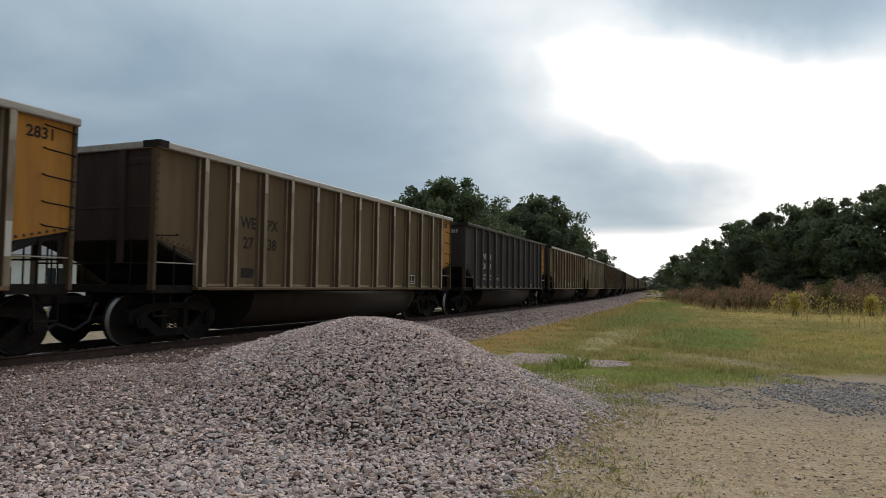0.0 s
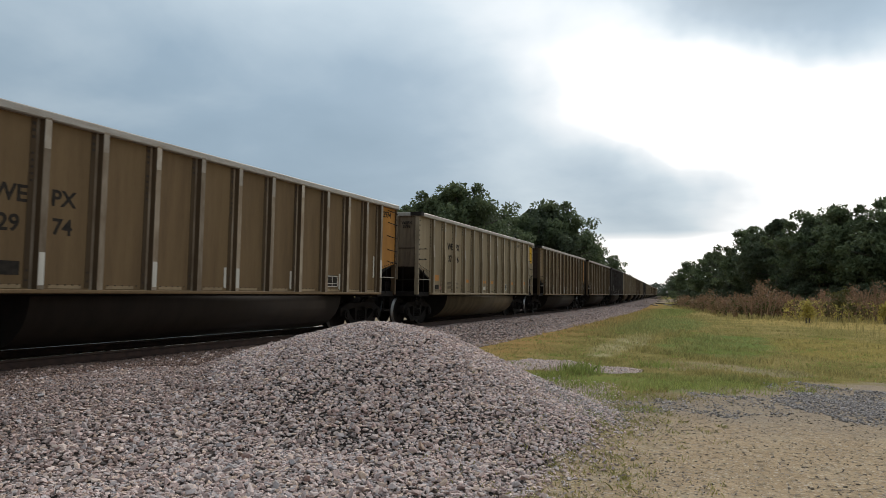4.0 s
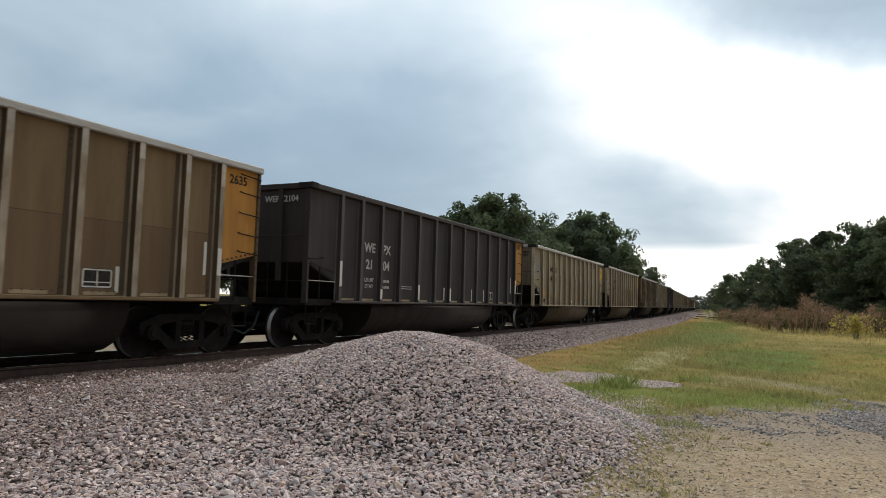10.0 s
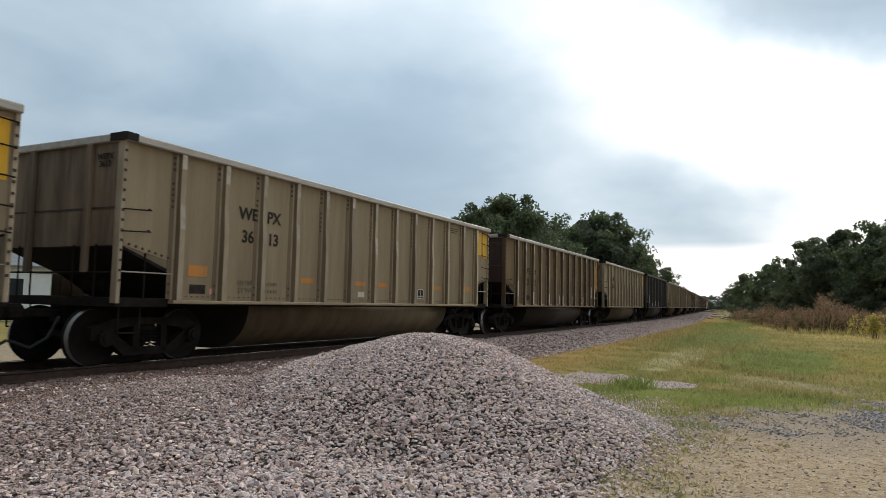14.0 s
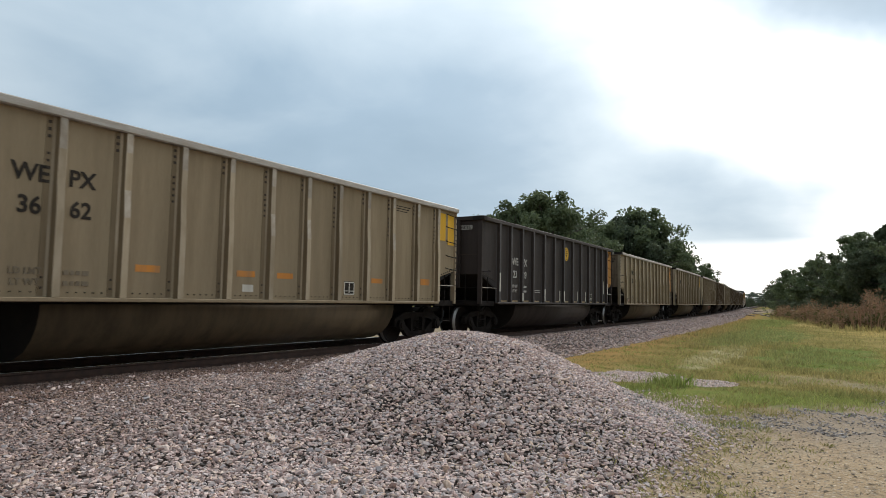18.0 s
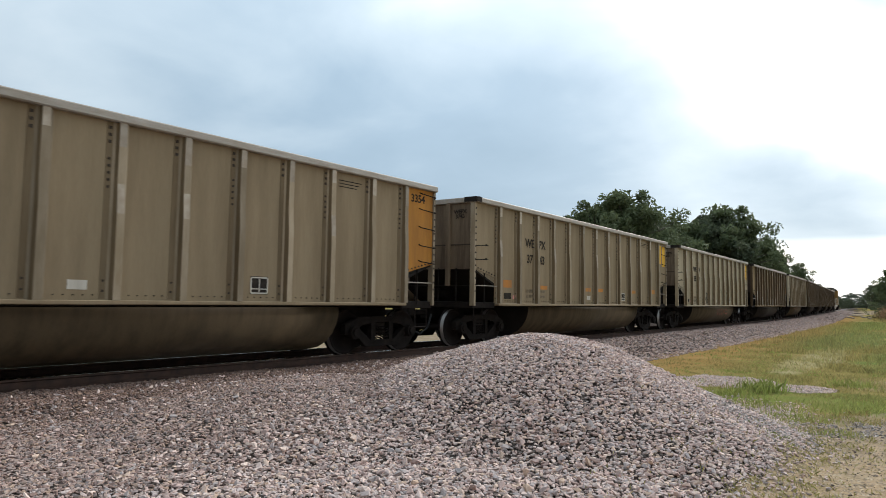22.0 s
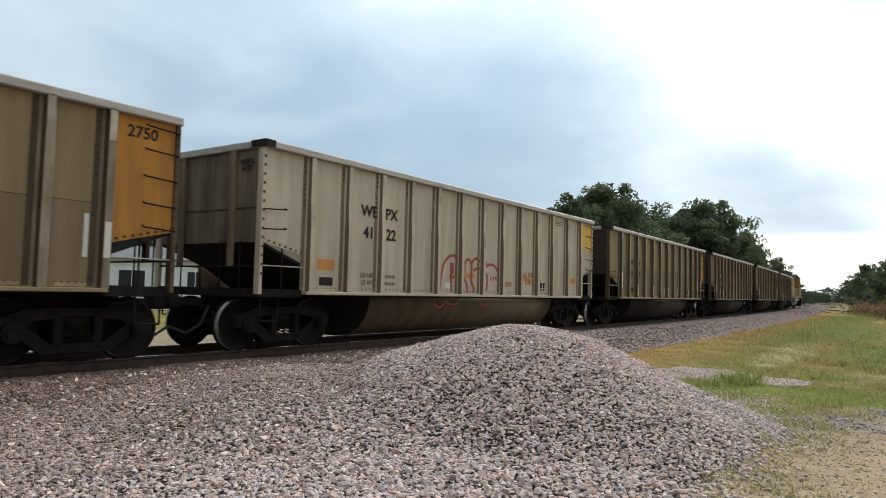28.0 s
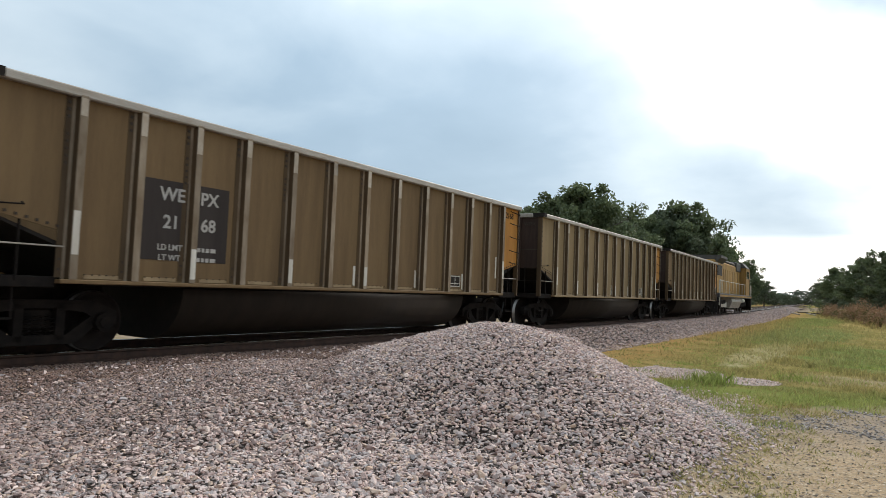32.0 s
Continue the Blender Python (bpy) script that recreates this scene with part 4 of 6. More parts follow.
P = SILVER_POSTS
Q = P[4]
RED = [("spray_red", [
    [(Q + 0.18, 1.17), (Q + 0.21, 1.45), (Q + 0.29, 1.74), (Q + 0.37, 1.86), (Q + 0.47, 1.95), (Q + 0.6, 2.01), (Q + 0.76, 2.02), (Q + 0.9, 1.98), (Q + 1.02, 1.88), (Q + 1.07, 1.77), (Q + 1.03, 1.62), (Q + 0.88, 1.47), (Q + 1.1, 1.5), (Q + 1.25, 1.46), (Q + 1.36, 1.33), (Q + 1.41, 1.12)],
    [(Q + 0.63, 1.84), (Q + 0.65, 1.5), (Q + 0.67, 1.14)], [(Q + 0.73, 1.84), (Q + 0.71, 1.56)], [(Q + 0.57, 1.5), (Q + 0.8, 1.5)],
    [(Q + 1.07, 1.85), (Q + 1.2, 1.96), (Q + 1.24, 1.85), (Q + 1.24, 1.62)],
    [(Q + 1.27, 1.84), (Q + 1.33, 1.94), (Q + 1.42, 1.97), (Q + 1.51, 1.92), (Q + 1.58, 1.78), (Q + 1.56, 1.6), (Q + 1.54, 1.45), (Q + 1.6, 1.35), (Q + 1.69, 1.27), (Q + 1.68, 1.13)],
    [(Q + 1.57, 1.86), (Q + 1.66, 1.97), (Q + 1.8, 2.01), (Q + 1.92, 1.97), (Q + 1.98, 1.9), (Q + 2.28, 1.93), (Q + 2.3, 1.82)], [(Q + 1.67, 1.68), (Q + 1.74, 1.73), (Q + 2.05, 1.76)],
    [(Q + 2.24, 1.81), (Q + 2.45, 1.88), (Q + 2.62, 1.88), (Q + 2.78, 1.81), (Q + 2.89, 1.7), (Q + 2.97, 1.5), (Q + 3.0, 1.17)], [(Q + 2.31, 1.65), (Q + 2.35, 1.45), (Q + 2.33, 1.28), (Q + 2.28, 1.15)],
    arc(Q + 0.41, 0.92, 0.22, 0.16, 180, 360), arc(Q + 0.98, 0.92, 0.3, 0.1, 190, 350), arc(Q + 2.5, 0.92, 0.24, 0.14, 180, 360)])]
GREEN = [("letter_dark", [arc(P[3] + 0.3, 1.62, 0.16, 0.12, -90, 100), arc(P[3] + 0.3, 1.38, 0.2, 0.12, -90, 90), [(P[3] + 0.25, 1.25), (P[3] + 0.22, 1.75)], arc(P[3] + 0.7, 1.55, 0.14, 0.12, -90, 100), arc(P[3] + 0.7, 1.33, 0.16, 0.11, -90, 90), [(P[3] + 0.66, 1.2), (P[3] + 0.62, 1.66)]]),
         ("spray_green", [arc(P[6] + 0.45, 1.48, 0.42, 0.45, 25, 335), arc(P[6] + 1.2, 1.5, 0.3, 0.42, -10, 200), arc(P[7] + 0.55, 1.4, 0.32, 0.45, -30, 230), arc(P[8] - 0.05, 1.5, 0.3, 0.4, -100, 200), arc(P[8] + 0.15, 1.35, 0.2, 0.3, -110, 120)]),
         ("spray_red", [arc(P[6] + 0.6, 0.72, 0.14, 0.13, 0, 330), arc(P[6] + 1.0, 0.72, 0.16, 0.12, 60, 300), arc(P[7] + 0.4, 0.72, 0.14, 0.13, 30, 330), [(P[7] + 0.7, 0.62), (P[7] + 0.85, 0.84), (P[7] + 1.0, 0.62)], arc(P[8] + 0.4, 0.72, 0.3, 0.12, 20, 340)])]
BLUE = [("spray_blue", [arc(-HALF + 0.5, 2.95, 0.12, 0.2, 0, 330), arc(-HALF + 0.85, 2.9, 0.12, 0.22, 60, 300), arc(-HALF + 0.6, 2.55, 0.2, 0.12, 0, 340), arc(P[10] + 0.4, 1.5, 0.25, 0.2, 30, 330), arc(P[11] + 0.3, 1.55, 0.2, 0.3, 0, 300), [(P[11] + 0.6, 1.3), (P[11] + 0.65, 1.85)], [(P[11] + 0.75, 1.3), (P[11] + 0.8, 1.85)]])]
M["faded"] = paint("faded_stencil", (0.16, 0.125, 0.085), (0.24, 0.19, 0.13), 0.7)
M["strip"] = paint("yellowed_sill_strip", (0.36, 0.26, 0.15), (0.22, 0.15, 0.085), 0.8)
M["tag"] = paint("pink_tag_paint", (0.6, 0.25, 0.22), (0.5, 0.25, 0.22), 0.4)
# order of the train, from the head towards the pushing locomotive
TRAIN = [
    (-1, "steel", {"number": "2831"}), (0, "dark", {"number": "2738", "bare": True}), (1, "black", {"number": "2069", "bare": True}), (2, "steel", {"number": "2974"}),
    (3, "silver", {"number": "3796"}), (4, "steel", {"number": "2462", "seam": True}), (5, "steel", {"number": "2635", "seam": True}), (6, "black", {"number": "2104"}),
    (7, "silver", {"number": "4030", "spray": BLUE}), (8, "silver", {"number": "3613"}), (9, "steel", {"number": "2822", "seam": True}), (10, "silver", {"number": "3662"}),
    (11, "black", {"number": "2339", "roundel": True}), (12, "silver", {"number": "3354", "orange": True}), (13, "silver", {"number": "3743"}), (14, "silver_mid", {"number": "3551", "bare": True, "spray": GREEN}),
    (15, "steel_light", {"number": "2750", "seam": True}), (16, "silver_light", {"number": "4122", "spray": RED, "placards": (0, 5, 8, 11), "label": 4, "plate": 9, "scrawl": [("F P K", P[6] + 0.64, 1.5, 0.17), ("2015", P[7] + 0.42, 1.37, 0.18), ("ILL FOR", P[8] + 0.57, 1.66, 0.18), ("FUN", P[8] + 0.57, 1.46, 0.2)]}), (17, "steel_light", {"number": "2620", "seam": True}), (18, "steel", {"number": "2168", "panel": True}),
    (19, "steel_light", {}), (20, "steel", {}),
]
CARS = []
for i, style, marks in TRAIN:
    CARS.append((i, *coal_car(style, marks)))

# ---- pushing locomotive ----
M["loco_yellow"] = paint("weathered_yellow_paint", (0.38, 0.22, 0.065), (0.2, 0.128, 0.058), 0.85)
M["loco_grey"] = paint("grey_roof_paint", (0.095, 0.09, 0.085), (0.055, 0.05, 0.045), 0.7)
M["glass"] = mat("dark_cab_glass", (0.02, 0.025, 0.03), 0.08, bump=0, spec=0.8)


def locomotive():
    lo = tagged(empty("locomotive"), "yellow and grey diesel locomotive pushing the coal train", "locomotive")
    Y, G, S = M["loco_yellow"], M["loco_grey"], M["steel"]
    part("underframe", box(-1.5, 1.5, -10.4, 10.4, 1.3, 1.6, 0.03), G, lo)
    part("sill_stripe", box(1.5, 1.506, -10.2, 10.2, 1.36, 1.5), Y, lo, "thin yellow stripe along the frame")
    part("long_hood", box(-0.95, 0.95, -9.0, 5.6, 1.6, 4.15, 0.1), Y, lo, "yellow engine hood")
    part("hood_roof", box(-0.9, 0.9, -8.6, 5.5, 4.15, 4.4, 0.09), G, lo)
    part("radiator", prism([(-1.32, 4.48), (-1.32, 4.28), (-0.95, 3.95), (0.95, 3.95), (1.32, 4.28), (1.32, 4.48)], "y", -8.9, -5.4), G, lo, "grey flared radiator wings")
    for k in range(9):
        part("hood_door", box(0.951, 0.972, -4.9 + 1.1 * k, -3.95 + 1.1 * k, 1.9, 3.6, 0.01), Y, lo)
    for k in range(5):
        part("radiator_grille", box(0.951, 0.975, -8.7 + 0.65 * k, -8.2 + 0.65 * k, 3.0, 3.8, 0.01), G, lo)
    part("exhaust_stack", box(-0.35, 0.35, -0.5, 0.4, 4.4, 4.62, 0.04), G, lo)
    part("dynamic_brake_box", box(-1.05, 1.05, 2.6, 5.4, 3.7, 4.5, 0.06), G, lo)
    part("cab", prism([(-1.5, 1.6), (-1.5, 4.1), (-1.1, 4.55), (1.1, 4.55), (1.5, 4.1), (1.5, 1.6)], "y", 5.6, 8.4), Y, lo, "yellow crew cab")
    part("cab_roof", prism([(-1.53, 4.12), (-1.12, 4.6), (1.12, 4.6), (1.53, 4.12)], "y", 5.5, 8.6), G, lo)
    for k in range(2):
        w = part("cab_window", box(1.49, 1.51, 5.95 + 1.15 * k, 6.85 + 1.15 * k, 3.15, 3.85, 0.02), M["glass"], lo, "dark side window")
    part("nose", prism([(8.4, 1.6), (8.4, 3.5), (9.6, 3.25), (9.8, 1.6)], "x", -0.95, 0.95), Y, lo)
    part("fuel_tank", prism([(-1.3, 1.3), (-1.4, 1.0), (-1.2, 0.45), (1.2, 0.45), (1.4, 1.0), (1.3, 1.3)], "y", -3.0, 3.2), M["alu"], lo, "pale fuel tank")
    part("air_tank", tube((1.3, 3.4, 1.1), (1.3, 4.9, 1.1), 0.2, 12), M["pale"], lo, "pale air reservoir")
    for sy in (-1, 1):
        t = part("bogie", box(-1.1, 1.1, sy * 6.6 - 2.2, sy * 6.6 + 2.2, 0.75, 1.1, 0.03), S, lo)
        for sx in (-1, 1):
            x0, x1 = sorted((sx * 0.98, sx * 1.12))
            part("bogie_frame", prism([(sy * 6.6 - 2.5, 0.55), (sy * 6.6 + 2.5, 0.55), (sy * 6.6 + 2.5, 0.95), (sy * 6.6 + 1.4, 0.8), (sy * 6.6 - 1.4, 0.8), (sy * 6.6 - 2.5, 0.95)], "x", x0, x1), M["pale"] if sy < 0 else S, t)
        for k in (-1, 0, 1):
            w = wheelset(t, sy * 6.6 + k * 1.95)
            w.scale = (1, 1.1, 1.1)
            w.location.z = 0.5
        part("plow", prism([(sy * 10.4, 1.3), (sy * 10.9, 0.2), (sy * 10.8, 0.2), (sy * 10.2, 1.3)], "x", -1.4, 1.4), S, lo)
        for sx in (-1, 1):
            part("corner_steps", box(*sorted((sx * 1.2, sx * 1.5)), *sorted((sy * 9.7, sy * 10.3)), 0.5, 1.32, 0.02), S, lo)
            part("white_handrail", pipe([(sx * 1.45, sy * 10.3, 0.7), (sx * 1.45, sy * 10.3, 2.5), (sx * 1.45, sy * 9.7, 2.6), (sx * 1.45, sy * 9.6, 1.6)], 0.03, 6), M["pale"], lo, "white corner handrail")
        part("coupler", box(-0.15, 0.15, *sorted((sy * 10.4, sy * 11.15)), 0.75, 0.98, 0.03), S, lo)
    for k in range(8):
        y = -9.0 + 2.0 * k
        part("rail_stanchion", tube((1.46, y, 1.6), (1.46, y, 2.55), 0.02, 6), M["pale"], lo)
    part("walkway_handrail", tube((1.46, -9.6, 2.55), (1.46, 5.4, 2.55), 0.022, 6), M["pale"], lo)
    for k in range(3):
        part("horn_bell", tube((-0.3 + 0.3 * k, 7.0, 4.72), (-0.3 + 0.3 * k, 7.6, 4.72), 0.05, 8, 0.11), G, lo)
    return lo


LOCO = locomotive()

# ---- trees ----


def leaf_mat(name, base, second, through_light=0.35):
    """Leaves: some of the light passes through them."""
    mt = mat(name, base, 0.6, second=second, amount=0.8, scale=0.5, grain=0.15, grain_scale=6, bump=0, island=0.3, spec=0.15)
    nt = mt.node_tree
    L = nt.links.new
    b, out = nt.nodes["Principled BSDF"], nt.nodes["Material Output"]
    tl = nt.nodes.new("ShaderNodeBsdfTranslucent")
    L(b.inputs["Base Color"].links[0].from_socket, tl.inputs[0])
    mx = nt.nodes.new("ShaderNodeMixShader")
    mx.inputs[0].default_value = through_light
    L(b.outputs[0], mx.inputs[1]), L(tl.outputs[0], mx.inputs[2]), L(mx.outputs[0], out.inputs[0])
    return mt


M["leaf_dark"] = leaf_mat("dark_oak_leaves", (0.092, 0.114, 0.068), (0.138, 0.158, 0.092))
M["leaf_mid"] = leaf_mat("green_leaves", (0.15, 0.182, 0.092), (0.1, 0.126, 0.068))
# bluish leaf colour that carries the haze of distance in it
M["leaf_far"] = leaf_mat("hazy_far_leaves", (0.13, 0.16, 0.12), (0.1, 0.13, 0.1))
M["bark"] = mat("grey_bark", (0.12, 0.1, 0.08), 0.9, second=(0.06, 0.05, 0.04), amount=0.7, scale=4, stretch=(4, 4, 0.6), bump=0.6)


def leaf_cloud(name, centres, radii, per, size, rng, material, flat=0.75):
    """Leaves as small bent blades round the twigs of a crown."""
    pts = []
    for c, r in zip(centres, radii):
        d = rng.normal(size=(per, 3))
        d /= np.linalg.norm(d, axis=1)[:, None]
        pts.append(np.array(c) + d * (r * rng.random(per) ** 0.45)[:, None] * np.array([1, 1, flat]))
    p = np.concatenate(pts)
    n = len(p)
    a = rng.normal(size=(n, 3))
    a /= np.linalg.norm(a, axis=1)[:, None]
    b = np.cross(a, rng.normal(size=(n, 3)))
    b /= np.linalg.norm(b, axis=1)[:, None]
    s = size * (0.6 + 0.9 * rng.random(n))[:, None]
    v = np.stack([p - a * s, p + b * s * 0.45, p + a * s, p - b * s * 0.45 + np.cross(a, b) * s * 0.25], 1).reshape(-1, 3)
    me = bpy.data.meshes.new(name)
    me.from_pydata(v.tolist(), [], np.arange(4 * n).reshape(-1, 4).tolist())
    me.materials.append(material)
    return me


def tree(h, spread, seed, leaf, dense=1.0, lean=0.0, low=0.25):
    """A tree of height h: tapered trunk, limbs, and a crown of leaf clumps with gaps."""
    rng = np.random.default_rng(seed)
    tr = tagged(empty("tree"), "", "tree")
    bm = bmesh.new()
    top = Vector((lean, 0, h * 0.75))
    tube((0, 0, -0.2), (lean * 0.4, 0, h * 0.4), 0.022 * h, 8, 0.015 * h, bm=bm)
    tube((lean * 0.4, 0, h * 0.4), top, 0.015 * h, 7, 0.004 * h, bm=bm)
    centres, radii = [], []
    for k in range(int(20 * dense)):
        f = low + (0.97 - low) * (k + rng.random()) / int(20 * dense)
        ang = k * 2.4 + rng.random()
        reach = spread * (0.35 + 0.75 * math.sin(min(1.0, (f - low + 0.12) / (0.98 - low)) * math.pi) ** 0.7) * (0.7 + 0.45 * rng.random())
        base = Vector((lean * f * 0.7, 0, h * f * 0.8))
        tip = base + Vector((math.cos(ang) * reach, math.sin(ang) * reach, h * 0.17 * (0.4 + rng.random())))
        tube(base, tip, 0.007 * h, 5, 0.002 * h, bm=bm)
        for j in range(4):
            g = 0.45 + 0.55 * (j + rng.random()) / 4
            c = base.lerp(tip, g) + Vector(np.clip(rng.normal(size=3), -1.3, 1.3) * 0.05 * h)
            c.z = min(c.z, h * 0.97)
            centres.append(c)
            radii.append(h * (0.035 + 0.075 * rng.random()))
    part("trunk", bm, M["bark"], tr)
    crown = new("crown", leaf_cloud("crown", centres, radii, int(66 * dense), 0.0155 * h + 0.02, rng, M[leaf]))
    crown.parent = tr
    tagged(crown, kind="stuff")
    return tr


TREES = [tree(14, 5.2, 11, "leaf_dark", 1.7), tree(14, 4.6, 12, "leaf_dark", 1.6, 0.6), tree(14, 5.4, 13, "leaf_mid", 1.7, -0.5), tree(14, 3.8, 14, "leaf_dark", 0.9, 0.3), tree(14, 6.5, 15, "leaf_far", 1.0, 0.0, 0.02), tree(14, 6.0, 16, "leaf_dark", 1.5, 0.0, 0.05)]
USED = set()


def plant(kind, az, dist, top_el, label, group, turn=0.0, wide=1.0):
    """A tree at a bearing and distance whose top stands top_el degrees over the eye."""
    h = EYE[2] + dist * math.tan(radians(top_el))
    x, y = -math.sin(radians(az)) * dist, math.cos(radians(az)) * dist
    s = h / 14 / 0.96
    m = Matrix.Translation((x, y, 0)) @ Matrix.Rotation(turn, 4, "Z") @ Matrix.Diagonal((s * wide, s * wide, s, 1))
    if kind in USED:
        t = copy_thing(TREES[kind], m)
    else:
        USED.add(kind)
        t = TREES[kind]
        t.matrix_basis = m
    tagged(t, label, "tree", group)


def woods():
    rng = np.random.default_rng(5)
    # grove across the track
    oak = "tall dark green oak in full leaf behind the track"
    for k, (az, d, el) in enumerate([(27.2, 94, 5.6), (26.2, 90, 6.8), (24.8, 86, 7.9), (23.2, 92, 8.4), (22.0, 84, 8.7), (20.8, 90, 7.7), (18.8, 100, 6.3), (16.4, 112, 6.8), (15.2, 110, 7.3), (14.2, 112, 7.3), (13.1, 118, 6.3), (12.0, 130, 4.9), (10.8, 150, 3.7), (9.6, 170, 2.95), (8.5, 215, 1.5), (7.8, 250, 1.35), (7.1, 300, 1.2), (6.4, 360, 0.95), (24.0, 96, 7.6), (21.4, 98, 7.6), (19.6, 104, 6.1), (17.8, 108, 6.0), (16.8, 118, 6.3)]):
        plant((1, 0, 2, 1, 2, 0, 2, 1, 0, 2, 1, 2, 0, 2, 5, 5, 5, 5, 2, 2, 2, 2, 2)[k], az, d, el, oak, "grove across the track", k * 1.3, 1.0 if k < 10 or k > 17 else (0.78 if k < 14 else 1.2))
    for k in range(13):
        az = 13.4 + k * 1.25
        plant(5, az, 125 + 20 * rng.random(), 3.0 + 1.4 * rng.random() + (0.6 if az > 20 else 0), "bushy green tree low behind the track", "grove across the track", k * 2.1, 1.0)
    # trees behind the white house
    for k, (az, d, el) in enumerate([(73.5, 54, 11.5), (71, 52, 13), (68.8, 50, 13.2), (66.6, 55, 12.0), (65.0, 60, 11.5), (62.0, 66, 9.5), (59, 70, 8.4), (55.5, 72, 8.0), (52.0, 76, 7.5), (48, 80, 7.2), (44, 84, 6.6), (40, 88, 6.2), (36, 90, 6.0), (32, 92, 6.0)]):
        plant((2, 2, 5, 2, 5, 1, 5, 0, 5, 2, 0, 5, 1, 5)[k], az, d, el, "leafy green tree behind the white house", "trees behind the house", k * 1.7)
    # wood along the other side of the lot
    for k, (az, d, el) in enumerate([(5.0, 300, 1.9), (4.4, 260, 2.4), (3.7, 225, 2.9), (3.0, 190, 3.3), (2.2, 165, 3.7), (1.4, 145, 4.6), (0.6, 130, 5.1), (-0.5, 120, 5.4), (-1.5, 112, 6.1), (-2.6, 106, 6.6), (-3.8, 100, 6.5), (-5.0, 97, 6.4), (-6.0, 94, 6.8), (-7.2, 90, 6.9), (-8.6, 88, 7.2), (-10, 86, 7.6), (-12, 84, 7.9), (-14, 82, 8.1), (-16.5, 80, 8.3)]):
        el *= 0.93 if az < 1.2 else 0.87
        plant((3, 1, 2, 3, 2, 1, 3, 2, 1, 0, 3, 2, 0, 2, 1, 2, 3, 1, 2)[k], az, d, el, "dark green tree at the edge of a wood", "wood beside the lot", k * 2.3)
        plant(5, az - 0.7, d * 0.9, el * (0.35 + 0.25 * rng.random()), "dense leafy understorey tree at the wood's edge", "wood beside the lot", k * 1.1, 1.35)
        plant(5, az + 0.3, d * 1.12, el * (0.5 + 0.22 * rng.random()), "dense leafy understorey tree at the wood's edge", "wood beside the lot", k * 3.1, 1.5)
    for k in range(7):
        plant(5, 9.6 - 0.55 * k, 200 + 22 * k, 1.75 - 0.13 * k, "bushy green tree low behind the track", "grove across the track", k * 1.4, 1.05)
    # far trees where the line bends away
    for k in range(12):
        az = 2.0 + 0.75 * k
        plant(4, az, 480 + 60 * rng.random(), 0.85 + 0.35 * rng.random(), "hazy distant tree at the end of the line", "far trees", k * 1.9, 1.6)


woods()

# ---- weeds and grass ----
M["weed"] = leaf_mat("rusty_brown_weeds", (0.29, 0.165, 0.1), (0.16, 0.125, 0.065))
M["weed_green"] = leaf_mat("olive_weeds", (0.12, 0.11, 0.04), (0.08, 0.09, 0.03))
M["weed_yellow"] = leaf_mat("yellow_shrub_leaves", (0.5, 0.4, 0.1), (0.33, 0.29, 0.09))
for nm, a, b in (("grass_green", (0.27, 0.32, 0.09), (0.34, 0.32, 0.12)), ("grass_dry", (0.34, 0.28, 0.115), (0.27, 0.225, 0.085)), ("grass_rust", (0.32, 0.19, 0.075), (0.27, 0.185, 0.075))):
    M[nm] = leaf_mat(nm, a, b, 0.5)


M["grass_moss"] = leaf_mat("low_olive_grass", (0.31, 0.29, 0.09), (0.4, 0.34, 0.15))


def blades(name, x, y, z, h, w, rng, material, label, lean=0.5, category="grass"):
    """One narrow bent blade at each place, as one mesh."""
    n = len(x)
    a = rng.random(n) * 2 * np.pi
    dx, dy = np.cos(a), np.sin(a)
    l = rng.random(n) * lean
    b = rng.random(n) * 2 * np.pi
    lx, ly = np.cos(b) * l * h, np.sin(b) * l * h
    base = np.stack([x, y, z - 0.01], -1)
    wv = np.stack([dx * w, dy * w, 0 * w], -1)
    mid = base + np.stack([lx * 0.35, ly * 0.35, h * 0.6], -1)
    tip = base + np.stack([lx, ly, h], -1)
    v = np.stack([base - wv, base + wv, mid + wv * 0.7, tip, mid - wv * 0.7], 1).reshape(-1, 3)
    me = bpy.data.meshes.new(name)
    i = np.arange(n)[:, None] * 5
    me.from_pydata(v.tolist(), [], np.concatenate([i + k for k in range(5)], 1).tolist())
    me.materials.append(material)
    return tagged(new(name, me), label, category, kind="stuff")


def turf_mat():
    mt = leaf_mat("lot_grass", (0.2, 0.19, 0.06), (0.25, 0.22, 0.09), 0.5)
    hsv = [n for n in mt.node_tree.nodes if n.bl_idname == "ShaderNodeHueSaturation"][0]
    turf, x, y, gm, m, blend, noise_at = turf_colour(mt.node_tree)
    mt.node_tree.links.new(blend(0.34, turf, (0.52, 0.47, 0.2)), hsv.inputs["Color"])
    return mt


M["turf"] = turf_mat()


def patches(x, y):
    """Bare gravel patches in the grass: pale, dark, and thin dark."""
    def e(cx, cy, rx, ry, tilt=0.0):
        c, s = math.cos(tilt), math.sin(tilt)
        return np.hypot(((x - cx) * c + (y - cy) * s) / rx, (-(x - cx) * s + (y - cy) * c) / ry)
    w = 0.22 * lumps(x, y, 2.3, 4) + 0.12 * lumps(x, y, 6.1, 2)
    pale = np.minimum(e(-2.45, 14.6, 0.62, 0.75), e(-4.0, 14.6, 1.1, 1.1)) + w
    dark = np.minimum(e(1.75, 12.0, 1.25, 1.9), e(1.1, 13.2, 0.7, 1.1)) + w
    thin = np.minimum(e(-0.2, 10.9, 1.0, 1.1), e(-1.6, 9.9, 0.7, 0.6)) + w
    return pale < 1, dark < 1, thin < 1


